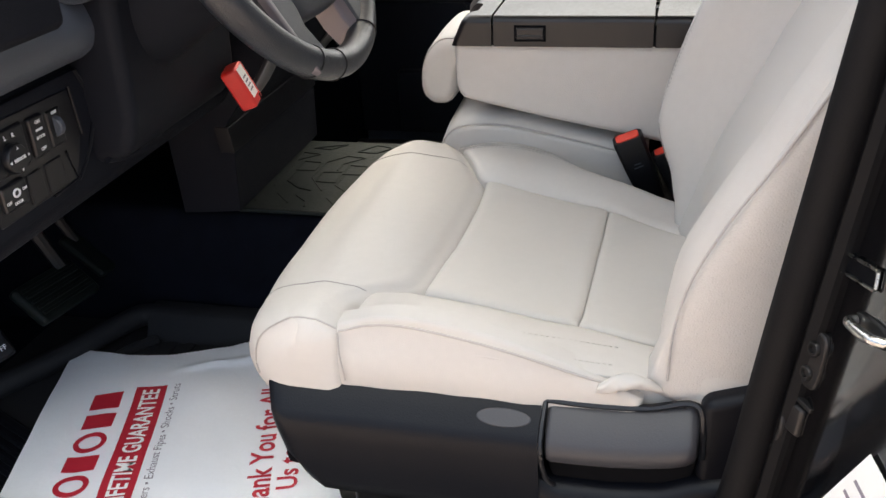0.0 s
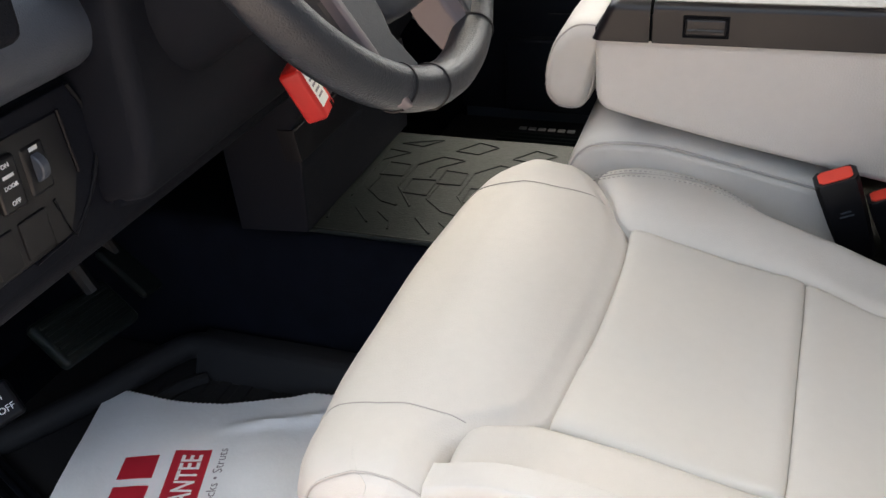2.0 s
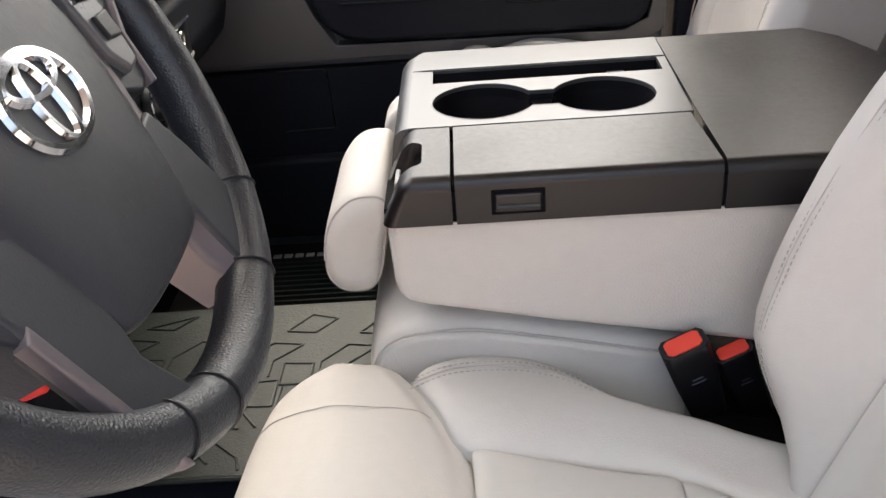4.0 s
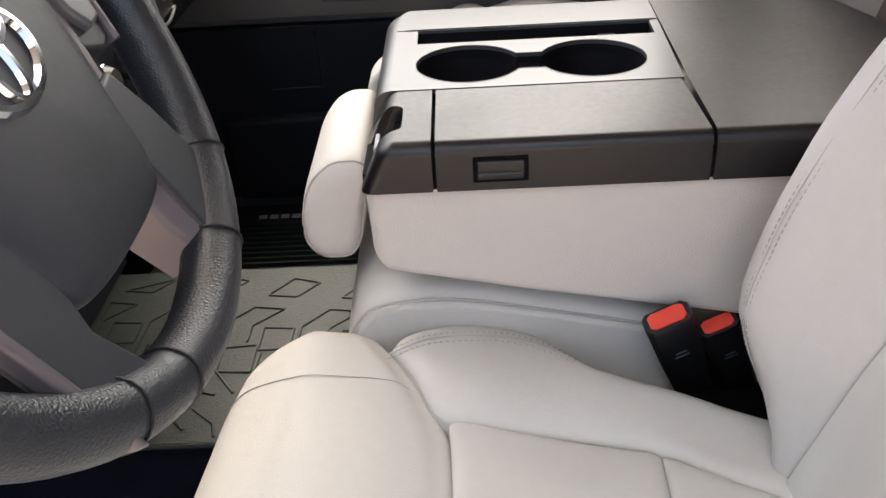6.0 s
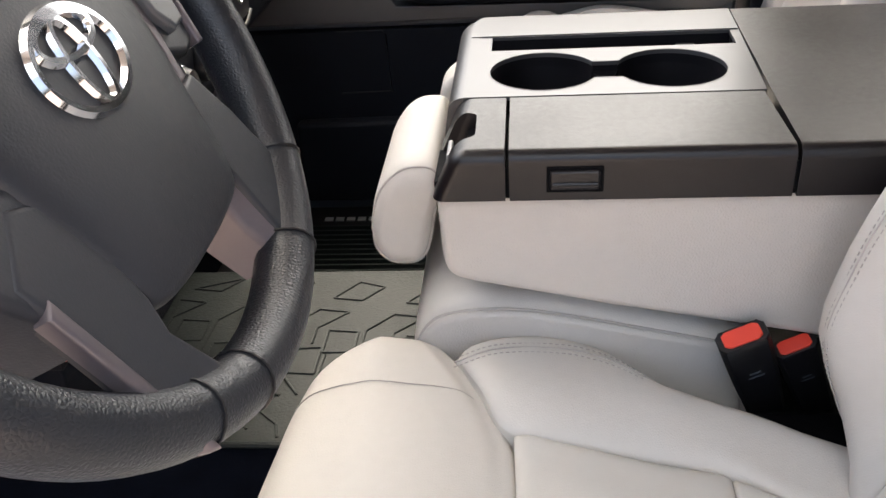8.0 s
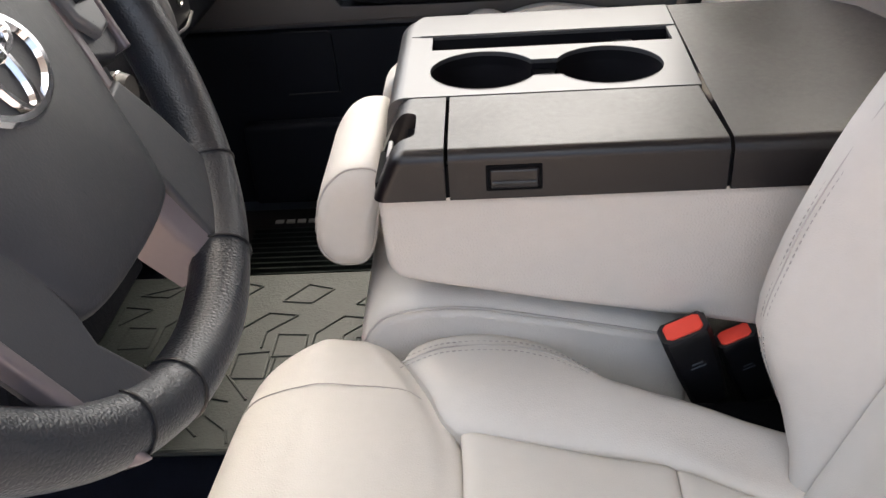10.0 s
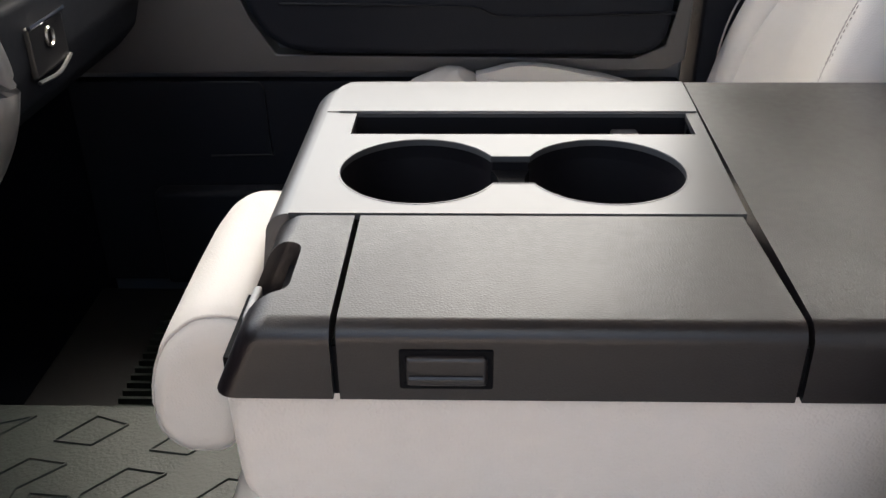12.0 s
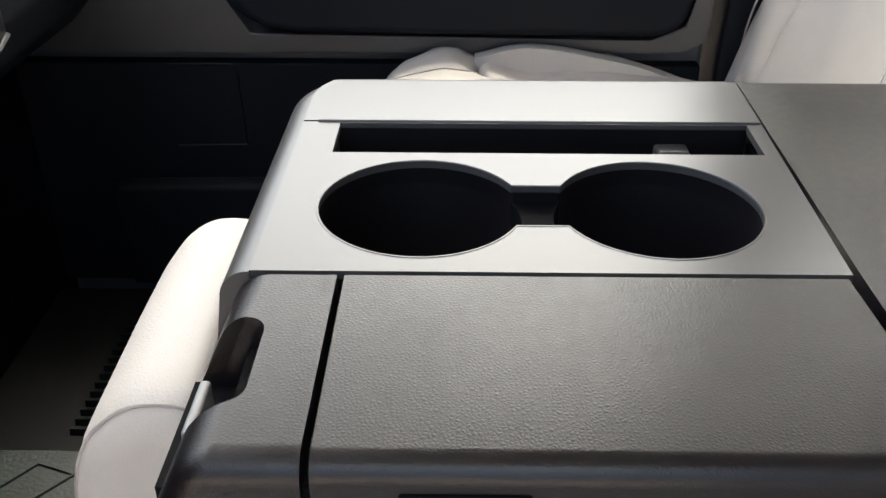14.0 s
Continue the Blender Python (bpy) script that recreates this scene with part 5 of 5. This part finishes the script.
# ---- buckles and pillar fittings ----
def build_buckle(m, label):
    b = thing("seat_belt_buckle", label, "buckle", "seat belt buckles")
    rings = []
    for z, w, t in ((-0.125, 0.017, 0.008), (-0.060, 0.0205, 0.0105), (-0.01, 0.0215, 0.0115), (-0.002, 0.0215, 0.0115), (0.0, 0.0205, 0.0105)):
        rings.append([Vector((w * x, t * y, z)) for x, y in ((-1, -0.6), (-0.8, -1), (0.8, -1), (1, -0.6), (1, 0.6), (0.8, 1), (-0.8, 1), (-1, 0.6))])
    part("housing", moved(loft(rings), m), black_plastic, b)
    top = prism([(-0.0165, -0.0055), (-0.012, -0.0085), (0.012, -0.0085), (0.0165, -0.0055), (0.0165, 0.0055), (0.012, 0.008), (-0.012, 0.008), (-0.0165, 0.0055)], "z", -0.004, 0.0022, 0.0012, 2)
    part("button", moved(top, m), red_button, b, "bright red release button")
    for k, w in enumerate((0.010, 0.014)):
        part("faint_lettering", moved(box(-w / 2, w / 2, -0.0118, -0.0114, -0.045 - k * 0.006, -0.043 - k * 0.006), m), dash_soft, b)
    return b


build_buckle(Matrix.Translation((0.045, 1.106, 0.364)) @ pose(0, 0, 0, 16, -22, 6) @ Matrix.Scale(0.9, 4), "black seat belt buckle with red button beside the cushion")
build_buckle(Matrix.Translation((0.092, 1.127, 0.340)) @ pose(0, 0, 0, 14, -24, 4) @ Matrix.Scale(0.78, 4), "black seat belt buckle behind the first, red button")

latch_plate = thing("door_striker", "bright steel door striker loop on a dark plate", "door striker")


def pillar_x(y, z):
    """The pillar's face at a place (y, z)."""
    p = pillar_section(z)
    for q, r in zip(p[2:6], p[3:7]):
        if r.y <= y <= q.y:
            return q.x + (r.x - q.x) * (q.y - y) / (q.y - r.y)
    return p[3].x


def on_pillar(bm, y, z, lift=0.0, roll=0.0):
    turn = math.degrees(math.atan2(pillar_x(y - 0.008, z) - pillar_x(y + 0.008, z), 0.016))
    return moved(bm, Matrix.Translation((pillar_x(y, z) - lift, y, z)) @ pose(0, 0, 0, 0, 7, turn) @ Matrix(((0, 0, -1, 0), (-1, 0, 0, 0), (0, 1, 0, 0), (0, 0, 0, 1))) @ pose(0, 0, 0, 0, 0, roll))


def rounded(w, h, steps, k=28, e=0.6):
    """A stepped boss with a rounded rectangular outline."""
    return loft([[Vector((w * s * math.copysign(abs(math.cos(a)) ** e, math.cos(a)), h * s * math.copysign(abs(math.sin(a)) ** e, math.sin(a)), z)) for a in (2 * math.pi * i / k for i in range(k))] for s, z in steps])


part("plate", on_pillar(rounded(0.011, 0.023, ((1, -0.002), (1, 0.003), (0.9, 0.0045))), 0.588, 0.392), dark_steel, latch_plate)
for z in (0.402, 0.381):
    part("bolt", on_pillar(rounded(0.0058, 0.0058, ((1, 0.003), (1, 0.006), (0.85, 0.0075), (0.55, 0.0075), (0.45, 0.005)), 16, 1), 0.588, z), dark_steel, latch_plate)
part("loop_base", on_pillar(rounded(0.026, 0.0065, ((1, -0.002), (1, 0.002), (0.9, 0.003))), 0.530, 0.455, 0, 13), dark_steel, latch_plate)
loop = [Vector(p) for p in ((-0.018, 0.0, -0.004), (-0.018, 0.0, 0.006), (-0.012, 0.0, 0.011), (0.015, 0.0, 0.011), (0.022, 0.0, 0.006), (0.022, 0.0, -0.006))]
part("loop", on_pillar(tube(curve(loop, 5), 0.0036, 10), 0.530, 0.455, 0, 13), steel, latch_plate, "bright steel loop")
guide = thing("pillar_bracket", "thin steel rectangular bracket on the door pillar", "bracket")
rect = [Vector((0.030 * c, 0.0065 * s, 0.003)) for c, s in ((-1, -0.7), (-0.93, -1), (0.93, -1), (1, -0.7), (1, 0.7), (0.93, 1), (-0.93, 1), (-1, 0.7))]
part("frame", on_pillar(tube(rect, 0.0013, 6, True), 0.570, 0.476, 0, 15), steel, guide)
part("opening", on_pillar(box(-0.028, 0.028, -0.0055, 0.0055, 0.0005, 0.002), 0.570, 0.476, 0, 15), deep_black, guide)
wiring = thing("pillar_clip", "dark metal clip and wiring low on the pillar", "clip")
part("bracket", on_pillar(box(-0.012, 0.012, -0.0015, 0.0025, -0.001, 0.005, 0.001), 0.586, 0.355), dark_steel, wiring)
part("clip", on_pillar(box(-0.009, 0.008, -0.013, 0.012, -0.002, 0.005, 0.003), 0.588, 0.339), dark_steel, wiring)
part("wire", on_pillar(tube(curve([(-0.012, 0.012, 0.003), (-0.006, -0.006, 0.006), (-0.010, -0.022, 0.004), (-0.016, -0.036, 0.003)], 5), 0.0022, 8), 0.588, 0.333), dark_steel, wiring)
sticker = thing("pillar_label", "white paper information labels with grey print bars", "label")
part("sheet", on_pillar(box(-0.022, 0.034, -0.046, 0.046, 0.0012, 0.0018), 0.492, 0.335, 0.002, -24), label_white, sticker)
part("sheet", on_pillar(box(-0.012, 0.003, -0.024, 0.012, 0.0012, 0.0018), 0.551, 0.262), label_white, sticker)
for k in range(5):
    part("print_bar", on_pillar(box(-0.016, 0.028 - 0.012 * (k % 2), -0.036 + k * 0.014, -0.033 + k * 0.014, 0.0019, 0.0021), 0.492, 0.335, 0.002, -24), print_grey, sticker)
# lines on the far door
part("armrest_line", tube(curve([(-0.30, 1.899, 0.462), (-0.10, 1.899, 0.459), (-0.06, 1.899, 0.457), (-0.035, 1.899, 0.447), (0.02, 1.899, 0.446), (0.18, 1.899, 0.450)], 5), 0.0018, 6), trim_plastic, door)
part("panel_line", tube([Vector((-0.42, 1.934, 0.352)), Vector((-0.345, 1.934, 0.352)), Vector((-0.338, 1.934, 0.345)), Vector((-0.335, 1.934, 0.25)), Vector((-0.42, 1.934, 0.248))], 0.0014, 6), trim_plastic, door)
part("map_pocket", prism([(-0.50, 0.06), (0.16, 0.06), (0.17, 0.215), (-0.50, 0.205)], "y", 1.905, 1.936, 0.008, 3), dash_plastic, door)
